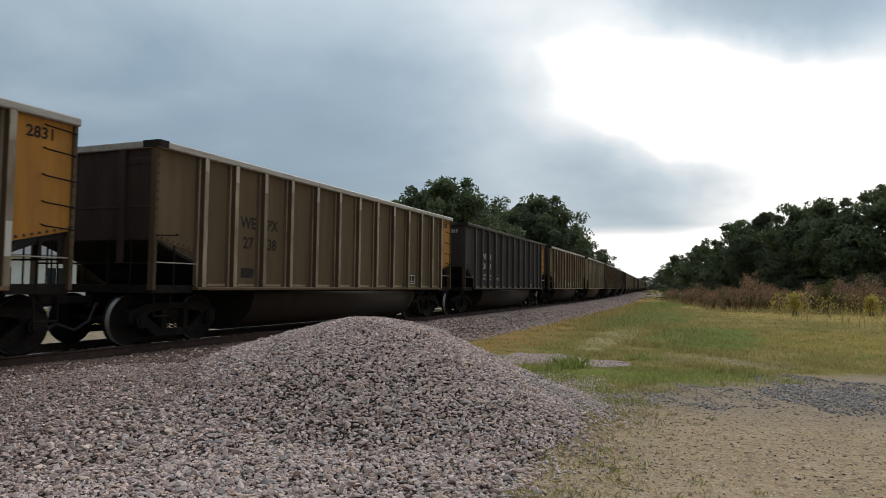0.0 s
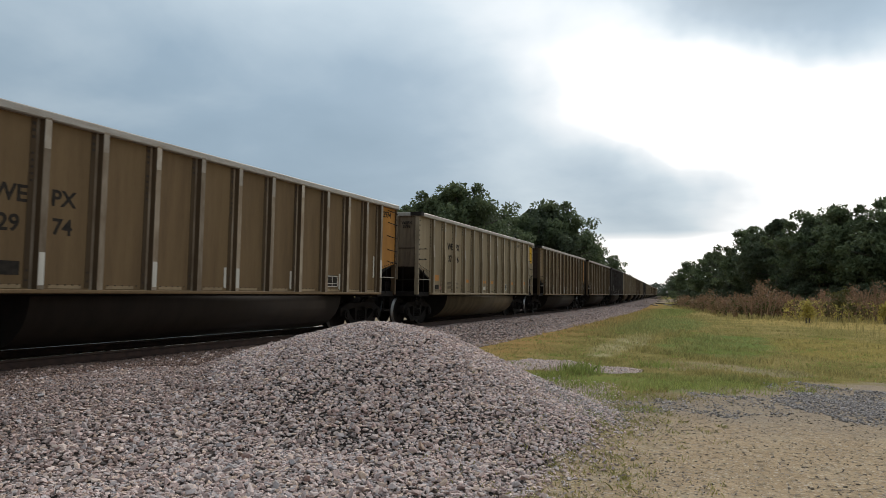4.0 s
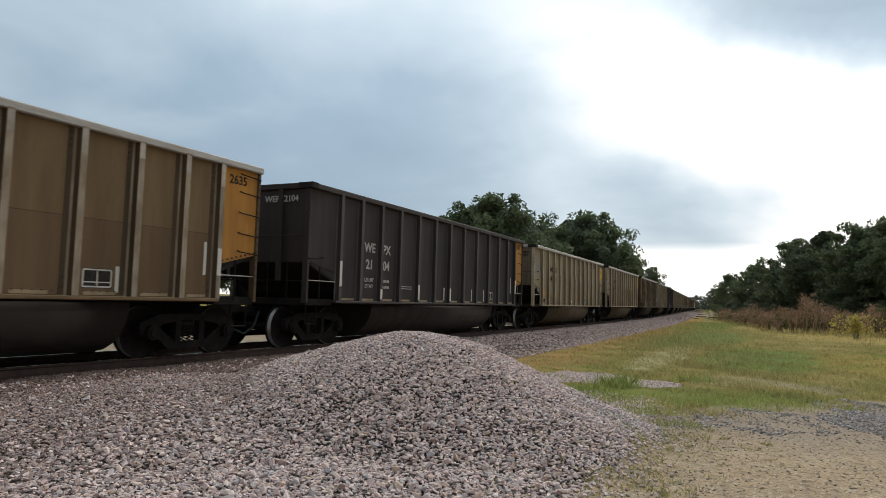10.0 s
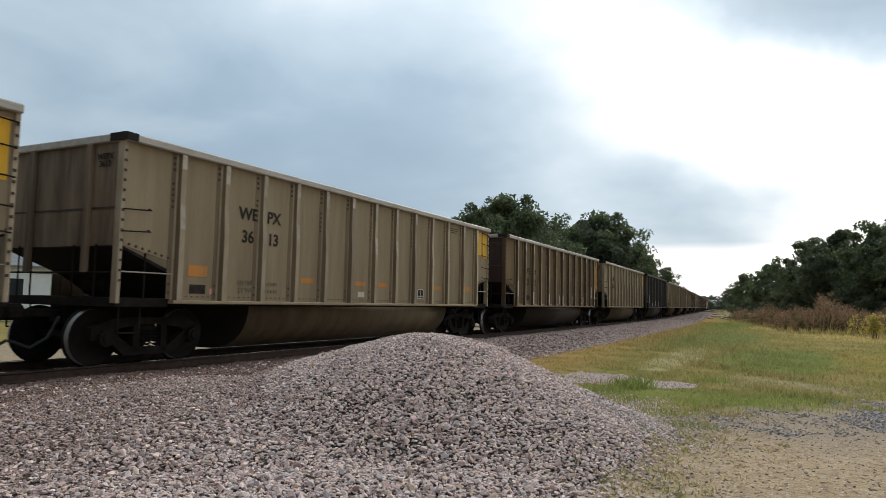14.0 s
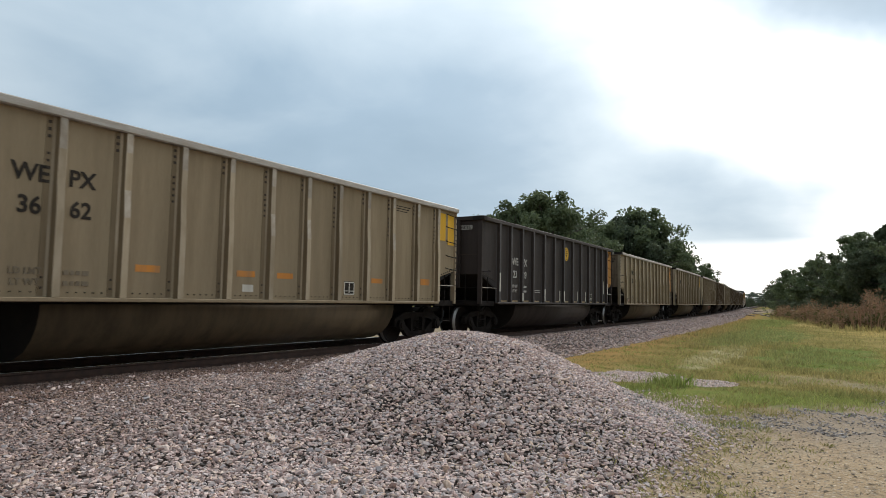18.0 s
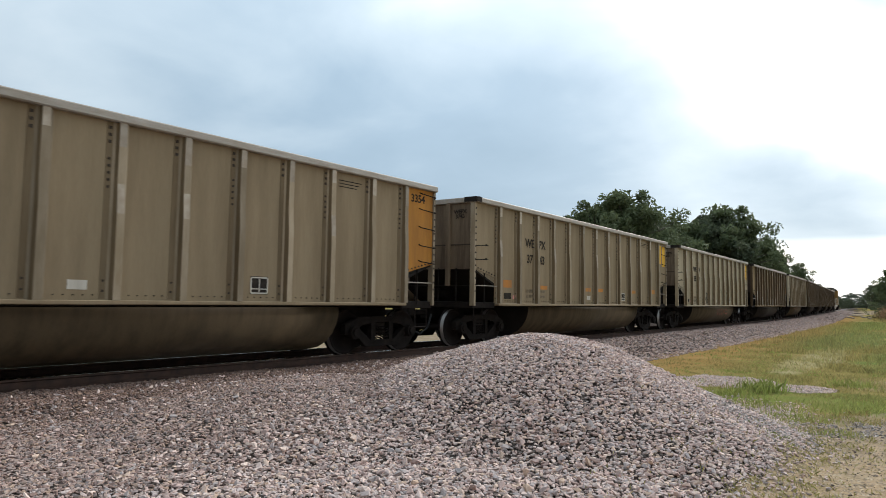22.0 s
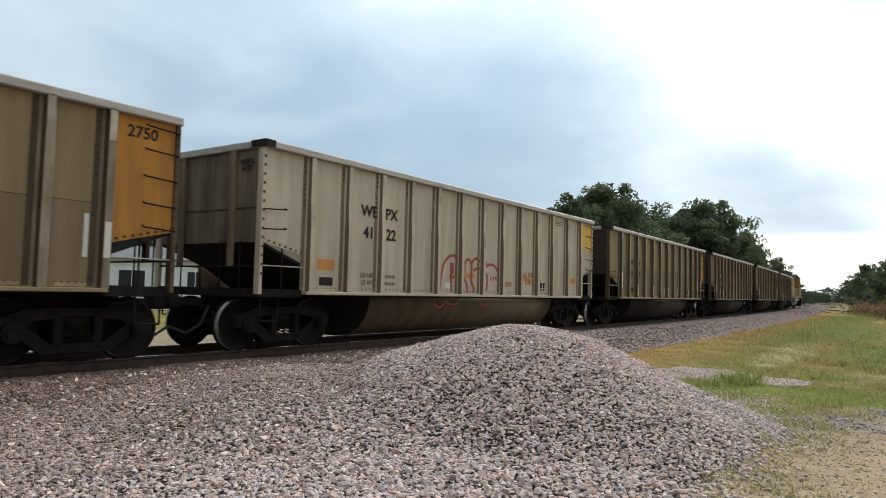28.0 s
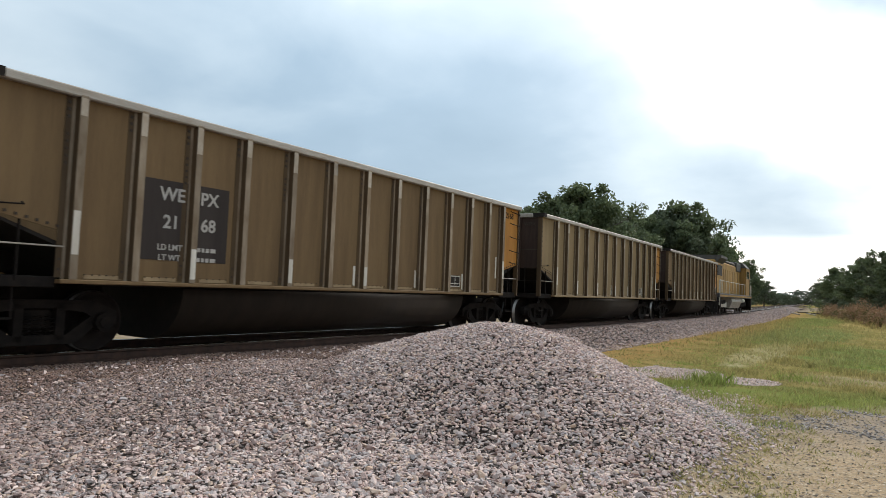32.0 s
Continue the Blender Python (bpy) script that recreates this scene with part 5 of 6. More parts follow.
def lot_edge(x, y):
    """How far out the grass begins."""
    return 10.6 + np.clip((x + 1.8) * 1.1, 0, 4.3) + 0.5 * lumps(x, y, 1.3, 9) + 0.25 * lumps(x, y, 4.3, 4)


def turf():
    rng = np.random.default_rng(21)
    for n, x0, x1, y0, y1, lo, hi, wd in ((45000, -8, 4.5, 9, 20, 0.015, 0.05, 0.0045), (14000, -10, 8, 20, 30, 0.015, 0.04, 0.008)):
        x, y = x0 + (x1 - x0) * rng.random(n), y0 + (y1 - y0) * rng.random(n)
        d = track_offset(x, y)
        pale, dark, thin = patches(x, y)
        fade = np.clip((y - lot_edge(x, y)) * 0.9, 0, 1)
        clump = np.clip(0.6 + 0.7 * lumps(x, y, 2.9, 5), 0.1, 1)
        keep = (gravel_cover(x, y) < 0.5) & (rng.random(n) < fade * clump) & ~((pale | dark) & (rng.random(n) < 0.95)) & (d > 3.9)
        x, y = x[keep], y[keep]
        n = len(x)
        blades("grass", x, y, ground_z(x, y), lo + (hi - lo) * rng.random(n) ** 1.5, wd * (0.7 + 0.6 * rng.random(n)), rng, M["turf"], "soft olive and straw grass covering the lot", 1.8)
    # long grass that runs back along the track to the weeds
    n = 120000
    d = 13.5 + 62 * rng.random(n) ** 1.25
    az = np.radians(-13 + 29 * rng.random(n))
    x, y = -np.sin(az) * d, np.cos(az) * d
    off = track_offset(x, y)
    pale, dark, thin = patches(x, y)
    clump = np.clip(0.45 + 0.9 * lumps(x, y, 1.5, 5) + 0.4 * lumps(x, y, 4.9, 8), 0.04, 1)
    lush = np.exp(-((x + 6.5 - 0.26 * (40 - y) * (y < 40)) / 2.6) ** 2)
    keep = (y > lot_edge(x, y)) & (off > 4.5) & ~(pale | dark | thin) & (rng.random(n) < clump * (0.45 + 0.55 * lush))
    x, y, clump, lush, d = x[keep], y[keep], clump[keep], lush[keep], d[keep]
    n = len(x)
    tall = (0.035 + 0.06 * clump + 0.1 * lush * clump) * (0.5 + 0.7 * rng.random(n))
    blades("long_grass", x, y, ground_z(x, y), tall * np.clip(d / 22, 0.5, 1.25), (0.004 + 0.0004 * d) * (0.7 + 0.6 * rng.random(n)), rng, M["turf"], "long uneven grass with green and straw patches", 0.9)
    # taller tufts
    for cx, cy, r, n, hh in ((-2.95, 13.6, 0.34, 420, 0.3), (-3.3, 12.6, 0.4, 260, 0.16), (-1.75, 15.7, 0.4, 260, 0.2), (-1.2, 12.4, 0.7, 380, 0.12), (-0.1, 13.0, 0.6, 320, 0.13), (-2.5, 11.6, 0.5, 320, 0.14), (-1.95, 10.6, 0.35, 200, 0.1), (-1.25, 9.7, 0.3, 140, 0.07), (-1.6, 8.2, 0.25, 120, 0.06)):
        x, y = cx + r * rng.normal(size=n) * 0.6, cy + r * rng.normal(size=n) * 0.6
        blades("grass_tuft", x, y, ground_z(x, y), hh * (0.35 + 0.65 * rng.random(n)), 0.005 + 0.004 * rng.random(n), rng, M["grass_green"], "green grass tuft growing through gravel", 1.0, "grass tuft")
    for nm, m, count, lab in (("green_grass_clumps", "grass_green", 420, "small green grass clumps in the worn lot"), ("dry_grass_clumps", "grass_dry", 300, "small straw-coloured grass clumps in the worn lot")):
        xs, ys, hs = [], [], []
        for k in range(count):
            cy = 10.8 + 20 * rng.random() ** 1.6
            cx = -7 + 10.5 * rng.random()
            if cy < float(lot_edge(np.array(cx), np.array(cy))) - 0.5 or gravel_cover(np.array(cx), np.array(cy)) > 0.5 or track_offset(np.array(cx), np.array(cy)) < 4.6:
                continue
            n, r = int(12 + 40 * rng.random()), 0.06 + 0.16 * rng.random()
            xs.append(cx + 1.5 * r * rng.normal(size=n)), ys.append(cy + r * rng.normal(size=n)), hs.append((0.03 + 0.08 * rng.random()) * (0.4 + 0.6 * rng.random(n)))
        x, y, h = np.concatenate(xs), np.concatenate(ys), np.concatenate(hs)
        blades(nm, x, y, ground_z(x, y), h, 0.004 + 0.0002 * y, rng, M[m], lab, 1.3)
    # thin growth at the toe of the mound and on the sand
    xs, ys = [], []
    for k in range(420):
        cx, cy = -1.6 + 0.5 * rng.normal(), 4.6 + 6.6 * rng.random()
        cx -= 0.55 * max(0.0, cy - 8.5) * 0.3 - 0.05
        n, r = int(8 + 26 * rng.random()), 0.03 + 0.07 * rng.random()
        xs.append(cx + r * rng.normal(size=n)), ys.append(cy + r * rng.normal(size=n))
    x, y = np.concatenate(xs), np.concatenate(ys)
    ok = (gravel_cover(x, y) < 0.5) | (rng.random(len(x)) < 0.25)
    x, y = x[ok], y[ok]
    blades("sparse_grass", x, y, ground_z(x, y), 0.015 + 0.05 * rng.random(len(x)) ** 1.5, 0.003 + 0.003 * rng.random(len(x)), rng, M["grass_moss"], "sparse yellowish grass on sand beside the mound", 1.6)


turf()


def weed_height(az):
    """The stand rises in clumps and thins out towards the track."""
    bump = sum(w * np.exp(-((az - c) / r) ** 2) for c, r, w in ((-1.9, 1.5, 0.5), (-8.6, 1.7, 0.55), (-5.9, 0.7, 0.22), (1.6, 1.1, 0.22), (-12.5, 1.5, 0.4)))
    return (0.42 + bump) * (0.72 + 0.28 * np.sin(az * 5.3) * np.sin(az * 2.1 + 1)) + 0.1


def weeds():
    rng = np.random.default_rng(31)
    # stand of tall dead weeds before the wood
    for nm, m, n, lo, hi in (("tall_weeds", "weed", 900, 1.0, 2.7), ("olive_weeds", "weed_green", 520, 0.7, 1.7)):
        az = -14 + 18.5 * rng.random(n)
        d = 55 + 14 * rng.random(n) + np.where(az > 1, (az - 1) * 9, 0)
        x, y = -np.sin(np.radians(az)) * d, np.cos(np.radians(az)) * d
        hump = weed_height(az)
        c, r = [], []
        for k in range(n):
            h = 1.3 * (lo + (hi - lo) * rng.random()) * hump[k]
            for j in range(3):
                c.append((x[k] + 0.2 * rng.normal(), y[k] + 0.2 * rng.normal(), h * (0.2 + 0.32 * j)))
                r.append(0.2 + 0.3 * rng.random())
        me = leaf_cloud(nm, c, r, 15, 0.085, rng, M[m], 1.1)
        tagged(new(nm, me), "stand of rusty brown dead weeds" if m == "weed" else "olive green weeds among dead stalks", "weeds", kind="stuff")
    n = 3200
    az = -13 + 18 * rng.random(n)
    d = 50 + 12 * rng.random(n) + np.where(az > 1, (az - 1) * 9, 0)
    x, y = -np.sin(np.radians(az)) * d, np.cos(np.radians(az)) * d
    blades("tall_dry_grass", x, y, 0 * x, 0.15 + 0.35 * rng.random(n) ** 2, 0.03 + 0.02 * rng.random(n), rng, M["grass_dry"], "tall straw-coloured grass before the weeds", 0.5)
    # upright stalks that stand out of the mass
    n = 700
    az = -13 + 17 * rng.random(n)
    d = 53 + 14 * rng.random(n) + np.where(az > 1, (az - 1) * 9, 0)
    x, y = -np.sin(np.radians(az)) * d, np.cos(np.radians(az)) * d
    hump = weed_height(az)
    blades("weed_stalks", x, y, 0 * x, (1.2 + 2.6 * rng.random(n) ** 1.3) * hump, 0.022 + 0.022 * rng.random(n), rng, M["weed"], "upright rusty brown weed stalks", 0.6, "weeds")
    n = 260
    x, y = 3.2 + 6 * rng.random(n), 28 + 24 * rng.random(n)
    blades("dead_stalks", x, y, 0 * x, 0.2 + 0.55 * rng.random(n) ** 2, 0.012 + 0.008 * rng.random(n), rng, M["grass_dry"], "thin dry stalks standing in the grass", 0.4, "weeds")
    n = 200
    az = -12 + 9 * rng.random(n)
    d = 47 + 8 * rng.random(n)
    c = [(-math.sin(radians(q)) * e, math.cos(radians(q)) * e, 0.25 + 1.1 * rng.random() ** 1.4) for q, e in zip(az, d)]
    me = leaf_cloud("goldenrod", c, [0.16] * n, 10, 0.05, rng, M["weed_yellow"], 1.3)
    tagged(new("goldenrod", me), "yellow flowering weeds before the brown stalks", "weeds", kind="stuff")
    for az, d, h, w, m, lab in ((-4.6, 47, 1.5, 0.55, "weed_yellow", "small shrub with bright yellow leaves"), (-9.5, 50, 1.3, 0.8, "weed_yellow", "small shrub with bright yellow leaves"), (-6.6, 52, 2.3, 1.5, "weed_green", "olive green shrub among dead weeds"), (4.9, 98, 2.2, 2.2, "leaf_mid", "low green bush beside the track")):
        x, y = -math.sin(radians(az)) * d, math.cos(radians(az)) * d
        b = tagged(empty("shrub"), lab, "shrub")
        b.location = (x, y, 0)
        bm = bmesh.new()
        cs, rs = [], []
        for k in range(9):
            a = k * 2.4
            tip = Vector((math.cos(a) * w * 0.45 * rng.random(), math.sin(a) * w * 0.45 * rng.random(), h * (0.45 + 0.5 * rng.random())))
            tube((0.1 * math.cos(a), 0.1 * math.sin(a), -0.05), tip, 0.02, 5, 0.006, bm=bm)
            cs += [tip, tip * 0.7]
            rs += [0.3, 0.34]
        part("stem", bm, M["bark"], b)
        o = new("foliage", leaf_cloud("foliage", cs, rs, 42, 0.07, rng, M[m]))
        o.parent = b
        tagged(o, kind="stuff")


weeds()

# ---- across the track: white house, shed, lane ----
M["siding"] = mat("white_siding", (0.78, 0.78, 0.76), 0.6, second=(0.6, 0.6, 0.58), amount=0.5, scale=2, grain=0.08)
M["shingle"] = mat("grey_roof_sheet", (0.2, 0.2, 0.2), 0.8, second=(0.13, 0.13, 0.13), amount=0.6, scale=3)
M["pane"] = mat("dark_window_pane", (0.03, 0.035, 0.04), 0.1, bump=0, spec=0.7)


def house(x, y, turn, length, depth, eave, ridge, windows, label, name="house"):
    h = tagged(empty(name), label, "house" if name == "house" else "shed")
    h.matrix_basis = pose(x, y, 0, 0, 0, turn)
    a, b = length / 2, depth / 2
    wall = part("wall", box(-a, a, -b, b, 0, eave), M["siding"], h)
    k = 0.15
    while k < eave - 0.1:
        part("siding_board", prism([(-b - 0.022, k), (-b - 0.006, k + 0.19), (-b + 0.01, k + 0.19), (-b + 0.01, k)], "x", -a, a), M["siding"], wall)
        k += 0.2
    roof = prism([(-b - 0.35, eave), (0, ridge), (b + 0.35, eave), (b + 0.35, eave + 0.12), (0, ridge + 0.14), (-b - 0.35, eave + 0.12)], "x", -a - 0.3, a + 0.3)
    part("roof", roof, M["shingle"], h)
    for wx, wz, ww, wh in windows:
        w = part("window", box(wx - ww / 2, wx + ww / 2, -b - 0.04, -b - 0.026, wz, wz + wh), M["pane"], h, "dark window in a white frame")
        for fx0, fx1, fz0, fz1 in ((-ww / 2 - 0.07, ww / 2 + 0.07, -0.07, 0), (-ww / 2 - 0.07, ww / 2 + 0.07, wh, wh + 0.07), (-ww / 2 - 0.07, -ww / 2, 0, wh), (ww / 2, ww / 2 + 0.07, 0, wh), (-0.02, 0.02, 0, wh)):
            part("window_frame", box(wx + fx0, wx + fx1, -b - 0.07, -b - 0.041, wz + fz0, wz + fz1), M["siding"], w)
    return h


def toward(az, d):
    return -math.sin(radians(az)) * d, math.cos(radians(az)) * d


house(*toward(58.5, 46), 58.5, 12.5, 4.5, 2.9, 3.7, [(-4.5, 1.3, 0.9, 1.0), (-1.5, 1.3, 1.4, 1.0), (2.0, 1.3, 0.9, 1.0), (4.6, 1.3, 0.9, 1.0)], "long white house with a low grey roof")
house(*toward(51.2, 52), 54, 4.2, 3.6, 2.7, 3.4, [(0.4, 1.3, 0.9, 0.8)], "white shed with one dark window", "shed")
house(*toward(66.5, 50), 64, 4.0, 3.0, 2.6, 3.4, [(0.3, 1.3, 0.8, 0.8)], "small white shed with a grey roof", "shed")

# ---- loose timbers by the track in the distance ----


M["plank"] = mat("weathered_grey_wood", (0.3, 0.26, 0.21), 0.9, second=(0.18, 0.15, 0.12), amount=0.7, scale=5, stretch=(8, 1, 8), bump=0.5)
TIMBERS = [(-13.3, 111.5, 12, 4.5, "plank"), (-11.9, 104.6, 11, 5.5, "plank"), (-10.9, 99.2, 14, 4.2, "plank"), (-13.2, 123.0, 10, 5.0, "plank"), (-10.2, 106.4, 11, 6.0, "plank"), (-8.8, 98.6, 9, 4.5, "plank"), (-15.6, 128.0, 8, 5.0, "tie"), (-9.6, 112.0, 34, 3.2, "tie"), (-12.2, 118.5, -20, 3.0, "tie")]


def timbers():
    for k, (x, y, turn, L, m) in enumerate(TIMBERS):
        t = part("timber", box(-0.11, 0.11, -L / 2, L / 2, 0, 0.13, 0.015), M[m])
        t.matrix_basis = pose(x, y, float(ground_z(np.array(x), np.array(y))), 0, 0, turn)
        tagged(t, "pale weathered timber lying beside the track" if m == "plank" else "old dark timber lying beside the track", "timber", "timbers beside the track")


timbers()

# ---- stones ----


def stone_shapes(n, rng, sides=11):
    out = []
    for k in range(n):
        bm = bmesh.new()
        i = np.arange(sides) + 0.5
        lat, lon = np.arccos(1 - 2 * i / sides), i * 2.39996
        d = np.stack([np.sin(lat) * np.cos(lon), np.sin(lat) * np.sin(lon), np.cos(lat)], -1) + 0.36 * rng.normal(size=(sides, 3))
        d /= np.linalg.norm(d, axis=1)[:, None]
        d *= np.array([1.0, 0.64, 0.42]) * (0.8 + 0.36 * rng.random((sides, 1)))
        for p in d:
            bm.verts.new(p)
        r = bmesh.ops.convex_hull(bm, input=bm.verts[:])
        bmesh.ops.delete(bm, geom=[v for v in bm.verts if not v.link_faces], context="VERTS")
        bm.verts.index_update()
        out.append((np.array([v.co[:] for v in bm.verts]), [[v.index for v in f.verts] for f in bm.faces]))
        bm.free()
    return out


def rotations(n, rng, tilt):
    """Random turns about z with some tilt."""
    a, t, b = rng.random(n) * 6.283, rng.normal(size=n) * tilt, rng.random(n) * 6.283
    ca, sa, ct, st, cb, sb = np.cos(a), np.sin(a), np.cos(t), np.sin(t), np.cos(b), np.sin(b)
    R = np.empty((n, 3, 3))
    R[:, 0] = np.stack([ca * cb - sa * ct * sb, -ca * sb - sa * ct * cb, sa * st], -1)
    R[:, 1] = np.stack([sa * cb + ca * ct * sb, -sa * sb + ca * ct * cb, -ca * st], -1)
    R[:, 2] = np.stack([st * sb, st * cb, ct], -1)
    return R


def scatter(name, x, y, size, rng, material, label, shapes, sink=0.25, tilt=0.45):
    n = len(x)
    z = ground_z(x, y) + size * sink
    R = rotations(n, rng, tilt)
    pick = rng.integers(0, len(shapes), n)
    V, F, off = [], [], 0
    for k, (sv, sf) in enumerate(shapes):
        s = np.nonzero(pick == k)[0]
        if not len(s):
            continue
        v = np.einsum("nij,vj->nvi", R[s], sv) * size[s][:, None, None] + np.stack([x[s], y[s], z[s]], -1)[:, None]
        V.append(v.reshape(-1, 3))
        f = np.array(sf)
        F.append((f[None] + (off + np.arange(len(s)) * len(sv))[:, None, None]).reshape(-1, 3))
        off += len(s) * len(sv)
    V, F = np.concatenate(V), np.concatenate(F)
    me = bpy.data.meshes.new(name)
    me.vertices.add(len(V)), me.vertices.foreach_set("co", V.ravel())
    me.loops.add(3 * len(F)), me.loops.foreach_set("vertex_index", F.ravel().astype(np.int32))
    me.polygons.add(len(F))
    me.polygons.foreach_set("loop_start", np.arange(0, 3 * len(F), 3, dtype=np.int32))
    me.polygons.foreach_set("use_smooth", np.zeros(len(F), dtype=bool))
    me.update(calc_edges=True)
    me.materials.append(material)
    return tagged(new(name, me), label, "gravel", kind="stuff")


def gravel():
    rng = np.random.default_rng(8)
    shapes = stone_shapes(14, rng, 10)
    # loose ballast between the track and the standpoint, and the mound
    n = 195000
    x, y = -10.3 + 9.4 * rng.random(n), 1.2 + 15.8 * rng.random(n)
    d = track_offset(x, y)
    ok = (gravel_cover(x, y) > 0.5) & (d > 0.95) & (np.arctan2(-x, y) < 1.36)
    # pieces that rolled past the edge of the heap
    far = rng.exponential(0.16, n)
    ok |= (gravel_cover(x, y) < 0.5) & ((gravel_cover(x - far, y) > 0.5) | (gravel_cover(x - 0.5 * far, y - 1.5 * far) > 0.5)) & (x > -8) & (rng.random(n) < 0.7)
    x, y = x[ok], y[ok]
    # the slopes of the mound hold more
    q = 16000
    px, py = PILE[0] + 1.25 * rng.normal(size=q), PILE[1] + 1.15 * rng.normal(size=q)
    on = (np.hypot(px - PILE[0], py - PILE[1]) < 2.6) & (gravel_cover(px, py) > 0.5) & (track_offset(px, py) > 3)
    x, y = np.concatenate([x, px[on]]), np.concatenate([y, py[on]])
    size = 0.5 * (0.036 + 0.042 * rng.random(len(x)) ** 1.9)
    by_rail = track_offset(x, y) + 0.7 * rng.normal(size=len(x)) < 2.7
    dusty = ~by_rail & (track_offset(x, y) + 0.25 * (y - 5) * (y < 5) + 0.8 * rng.normal(size=len(x)) < 5.6) & (np.hypot(x - PILE[0], y - PILE[1]) > 2.4)
    for sel, nm, m, lab in ((~by_rail & ~dusty, "ballast_stones", "stone", "crushed pinkish grey ballast stones heaped beside the track"), (dusty, "dusty_ballast", "stone_dusty", "dusty brownish ballast stones between the mound and the rail"), (by_rail, "stained_ballast", "stone_rusty", "ballast stones stained brown beside the rail")):
        scatter(nm, x[sel], y[sel], size[sel], rng, M[m], lab, shapes)
    n = 2600
    x, y = -10.3 + 9.4 * rng.random(n), 1.2 + 15.8 * rng.random(n)
    ok = (gravel_cover(x, y) > 0.5) & (track_offset(x, y) > 1.3) & (np.arctan2(-x, y) < 1.36)
    x, y = x[ok], y[ok]
    scatter("large_ballast_stones", x, y, 0.5 * (0.066 + 0.032 * rng.random(len(x))), rng, M["stone"], "larger crushed stones lying on the ballast", shapes, 0.45, 0.6)
    # along the shoulder farther off
    n = 19000
    s, o = 12 + 60 * rng.random(n) ** 1.5, 1.0 + 3.3 * rng.random(n)
    h = np.minimum(s, CURVE_END) / RADIUS
    x = TRACK_X - s * s / (2 * RADIUS) + o * np.cos(h)
    y = s + o * np.sin(h)
    ok = (y > 14)
    scatter("shoulder_stones", x[ok], y[ok], 0.5 * (0.055 + 0.06 * rng.random(ok.sum())) * (1 + y[ok] / 90), rng, M["stone_shoulder"], "crushed grey ballast on the track's shoulder", shapes)
    n = 9000
    s, o = 64 + 130 * rng.random(n) ** 1.3, 1.0 + 3.2 * rng.random(n)
    sc = np.minimum(s, CURVE_END)
    x = TRACK_X - sc * sc / (2 * RADIUS) - (s - sc) * CURVE_END / RADIUS + o
    scatter("far_shoulder_stones", x, s, 0.5 * (0.11 + 0.08 * rng.random(n)) * (0.6 + s / 120), rng, M["stone_shoulder"], "crushed grey ballast on the track's shoulder", stone_shapes(6, rng, 6))
    # between and behind the rails
    n = 9000
    x, y = -14.6 + 4.6 * rng.random(n), 1 + 40 * rng.random(n) ** 1.3
    ok = np.abs(np.abs(track_offset(x, y)) - 0.753) > 0.12
    scatter("bed_stones", x[ok], y[ok], 0.5 * (0.05 + 0.05 * rng.random(ok.sum())), rng, M["stone_rusty"], "brown-stained ballast stones between and behind the rails", shapes, 0.1)
    # patches in the grass, and grit on the sand
    n = 100000
    x, y = -5.2 + 8.4 * rng.random(n), 9 + 7 * rng.random(n)
    pale, dark, thin = patches(x, y)
    clear = gravel_cover(x, y) < 0.5
    s = pale & clear & (rng.random(n) < 0.75)
    scatter("pale_gravel", x[s], y[s], 0.5 * (0.035 + 0.04 * rng.random(s.sum())), rng, M["stone"], "patch of pale gravel in the grass", shapes)
    clump = np.clip(0.5 + 0.6 * lumps(x + 0.6 * y, y - 0.5 * x, 1.3, 6) + 0.4 * lumps(x - 0.4 * y, y + 0.7 * x, 4.7, 2), 0.1, 1)
    s = clear & (rng.random(n) < clump * (0.85 * dark + 0.45 * (thin & ~dark)))
    scatter("dark_gravel", x[s], y[s], 0.5 * (0.02 + 0.045 * rng.random(s.sum()) ** 1.5), rng, M["stone_dark"], "patch of dark bluish gravel on the sand", shapes)
    # darker stones at the toe of the mound
    n = 700
    x, y = -1.95 + 0.32 * rng.normal(size=n), 8.55 + 0.3 * rng.normal(size=n)
    scatter("toe_stones", x, y, 0.5 * (0.035 + 0.04 * rng.random(n)), rng, M["stone_dark"], "dark bluish stones at the foot of the mound", shapes, 0.35)
    shapes = stone_shapes(8, rng, 6)
    n = 40000
    x, y = -2.2 + 6 * rng.random(n), 3.5 + 8 * rng.random(n)
    near = rng.random(n) < np.clip(1.15 - 0.5 * (x + 1.6), 0.3, 1)
    s = (gravel_cover(x, y) < 0.5) & near
    scatter("grit", x[s], y[s], 0.5 * (0.008 + 0.03 * rng.random(s.sum()) ** 2.5), rng, M["grit"], "small stones strewn over the sand", shapes, 0.2)
    n = 6000
    x, y = -2.0 + 5.6 * rng.random(n), 3.6 + 7.4 * rng.random(n)
    s = (gravel_cover(x, y) < 0.5) & (rng.random(n) < np.clip(0.45 + 0.6 * lumps(x, y, 1.9, 3), 0.08, 1))
    scatter("dark_grit", x[s], y[s], 0.5 * (0.014 + 0.04 * rng.random(s.sum()) ** 2.2), rng, M["grit_dark"], "darker pebbles scattered over the sand", shapes, 0.2, 0.3)
    # stones that lie singly on the foreground
    shapes = stone_shapes(8, rng, 10)
    meshes = []
    for v, f in shapes[:6]:
        me = bpy.data.meshes.new("stone")
        me.from_pydata(v.tolist(), [], f)
        me.materials.append(M["stone_one"])
        meshes.append(me)
    k = 0
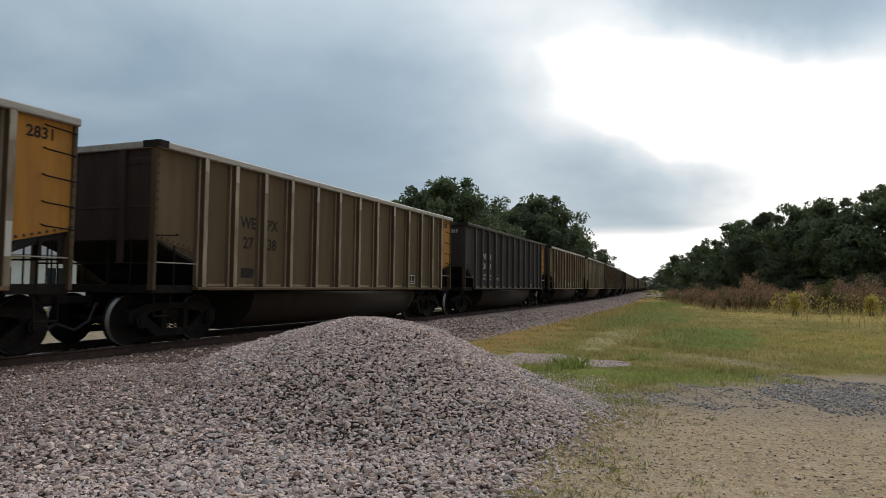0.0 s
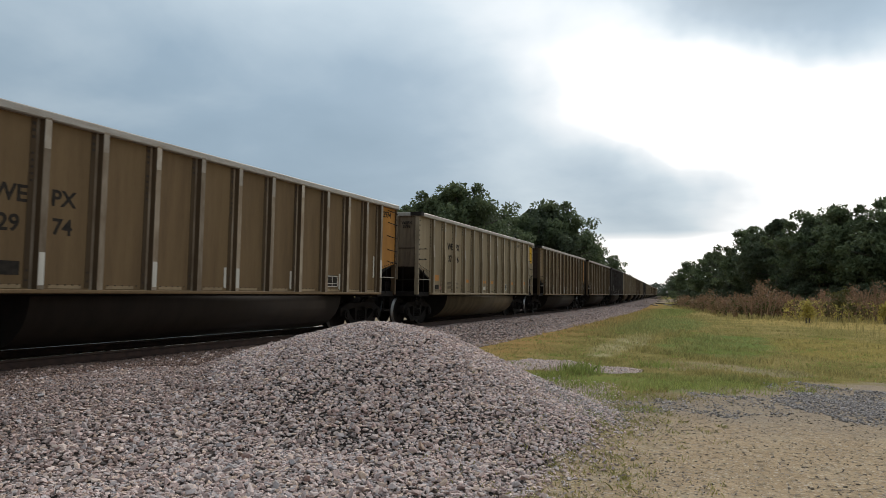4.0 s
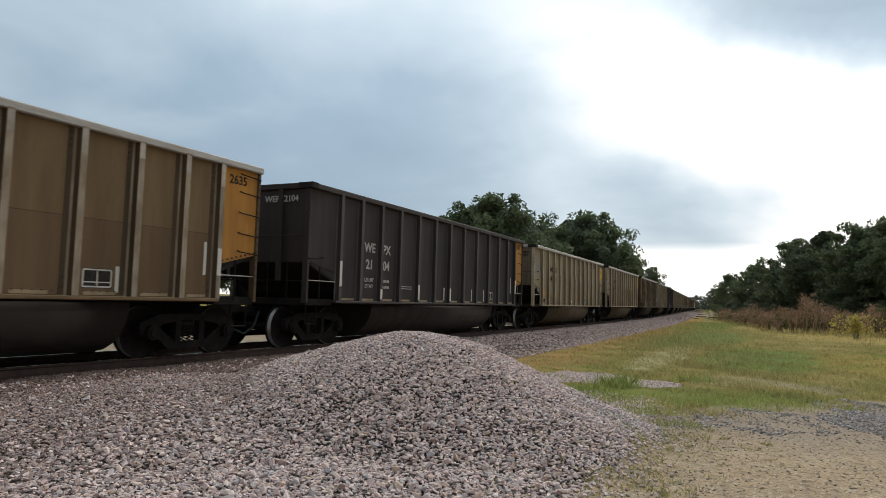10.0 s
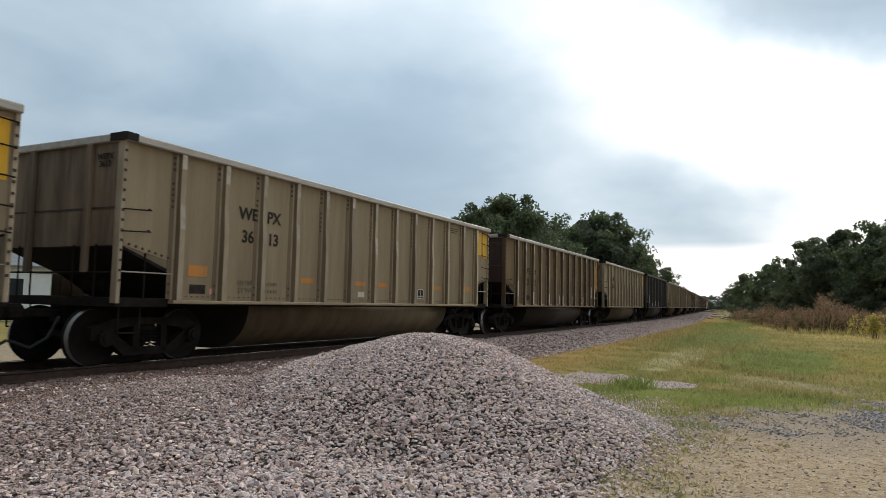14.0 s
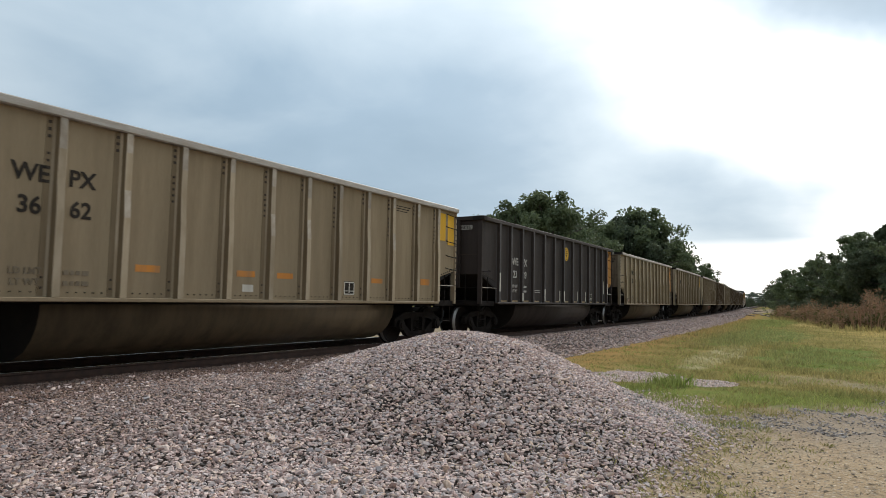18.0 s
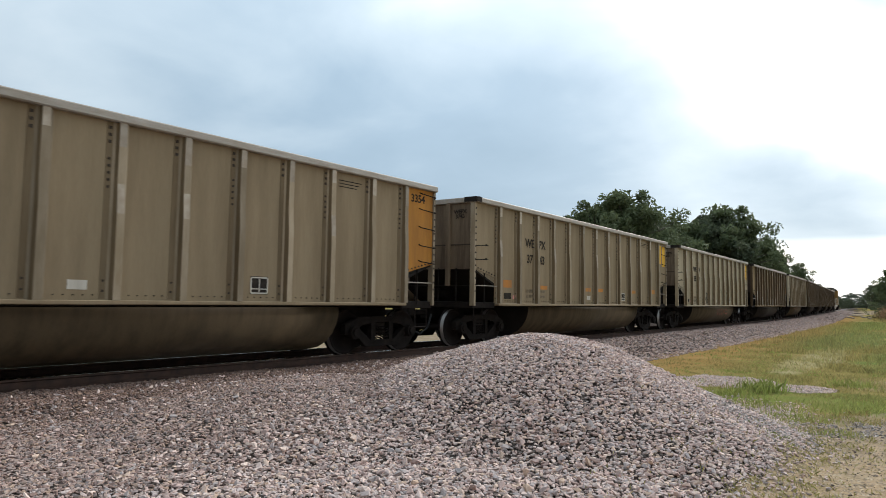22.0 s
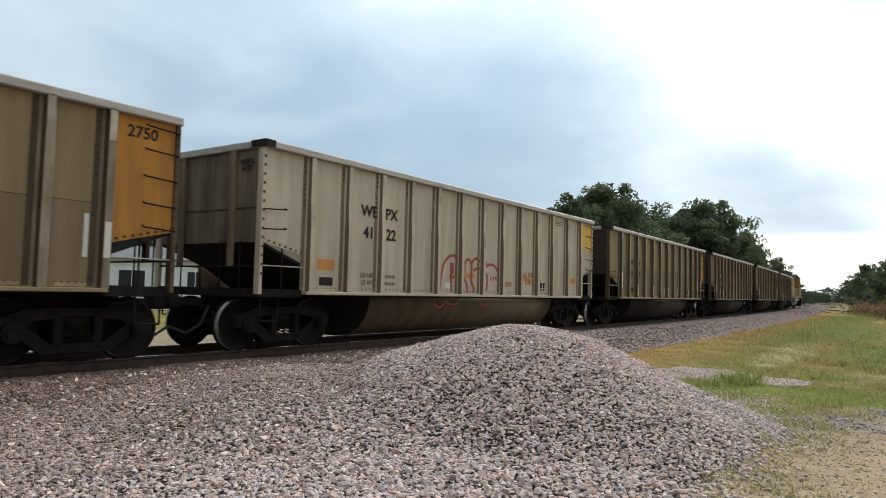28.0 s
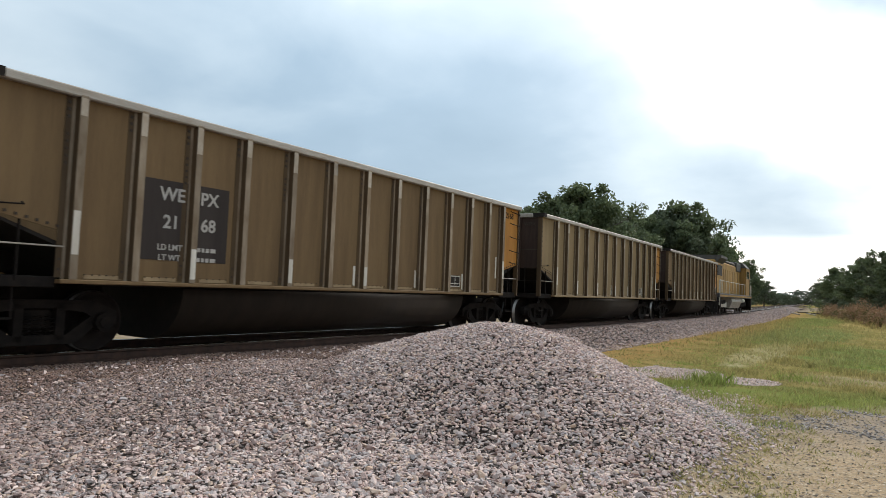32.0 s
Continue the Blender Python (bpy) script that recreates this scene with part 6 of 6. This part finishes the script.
    while k < 300:
        px, py = -5.6 + 4.2 * rng.random(), 3.6 + 2.6 * rng.random()
        if gravel_cover(np.array(px), np.array(py)) < 0.5:
            continue
        s = 0.5 * (0.07 + 0.04 * rng.random())
        o = new("stone", meshes[k % 6])
        o.parent = GROUND
        o.matrix_basis = Matrix.Translation((px, py, float(ground_z(np.array(px), np.array(py))) + s * 0.6)) @ Euler((0.5 * rng.normal(), 0.5 * rng.normal(), 6.28 * rng.random())).to_matrix().to_4x4() @ Matrix.Diagonal((s, s, s, 1))
        k += 1


M["stone_dark"] = mat("dark_bluish_stone", (0.3, 0.26, 0.24), 0.85, grain=0.25, grain_scale=60, bump=0.4, island=0.6)
M["grit_dark"] = mat("brown_pebbles", (0.2, 0.155, 0.12), 0.9, grain=0.25, bump=0.2, island=0.5)
M["grit"] = mat("buff_grit", (0.37, 0.295, 0.215), 0.9, grain=0.25, bump=0.2, island=0.55)
gravel()

# place of the head end of car 0 along the track, by the second
PASSING = [(0.0, 9.05), (2.0, -9.94), (3.5, -24.12), (6.0, -47.52), (9.0, -75.73), (12.5, -108.5), (16.0, -141.22), (19.0, -169.0), (22.5, -201.3), (25.5, -228.44), (28.0, -251.32), (32.0, -287.64)]


def passed(t):
    ts, ss = [p[0] for p in PASSING], [p[1] for p in PASSING]
    k = max(0, min(len(ts) - 2, sum(1 for q in ts[1:-1] if t >= q)))

    def slope(i):
        j, l = max(0, i - 1), min(len(ts) - 1, i + 1)
        return (ss[l] - ss[j]) / (ts[l] - ts[j])
    h = ts[k + 1] - ts[k]
    u = (t - ts[k]) / h
    return ((1 + 2 * u) * (1 - u) ** 2 * ss[k] + u * (1 - u) ** 2 * h * slope(k) + u * u * (3 - 2 * u) * ss[k + 1] + u * u * (u - 1) * h * slope(k + 1))


def on_track(s):
    xa, ya, _ = track(s - 6.17)
    xb, yb, _ = track(s + 6.17)
    return pose((xa + xb) / 2, (ya + yb) / 2, RAIL_Z, 0, 0, math.degrees(math.atan2(-(xb - xa), yb - ya)))


def motions():
    walk(LOCO, [(t, on_track(passed(t) + 21 * PITCH - 0.79 + 11.15)) for t in range(0, 33)])
    for i, car, wheels in CARS:
        walk(car, [(t, on_track(passed(t) + i * PITCH + HALF)) for t in range(0, 33)])
        for w in wheels:
            y = w.location.y
            rows, turn = [], 0.0
            last = passed(0)
            t = 0.0
            while t <= 32.001:
                s = passed(t) + i * PITCH + HALF
                near = -30 < s < 60
                turn += math.degrees((passed(t) - last) / 0.457) if near else 0.0
                last = passed(t)
                rows.append((t, pose(0, y, 0.457, -turn, 0, 0)))
                t = round(t + (1 / 15 if near or -41 < s < 71 else 1.0), 5) if t < 32 else 99
            if rows[-1][0] < 32:
                rows.append((32.0, rows[-1][1]))
            walk(w, rows)


motions()
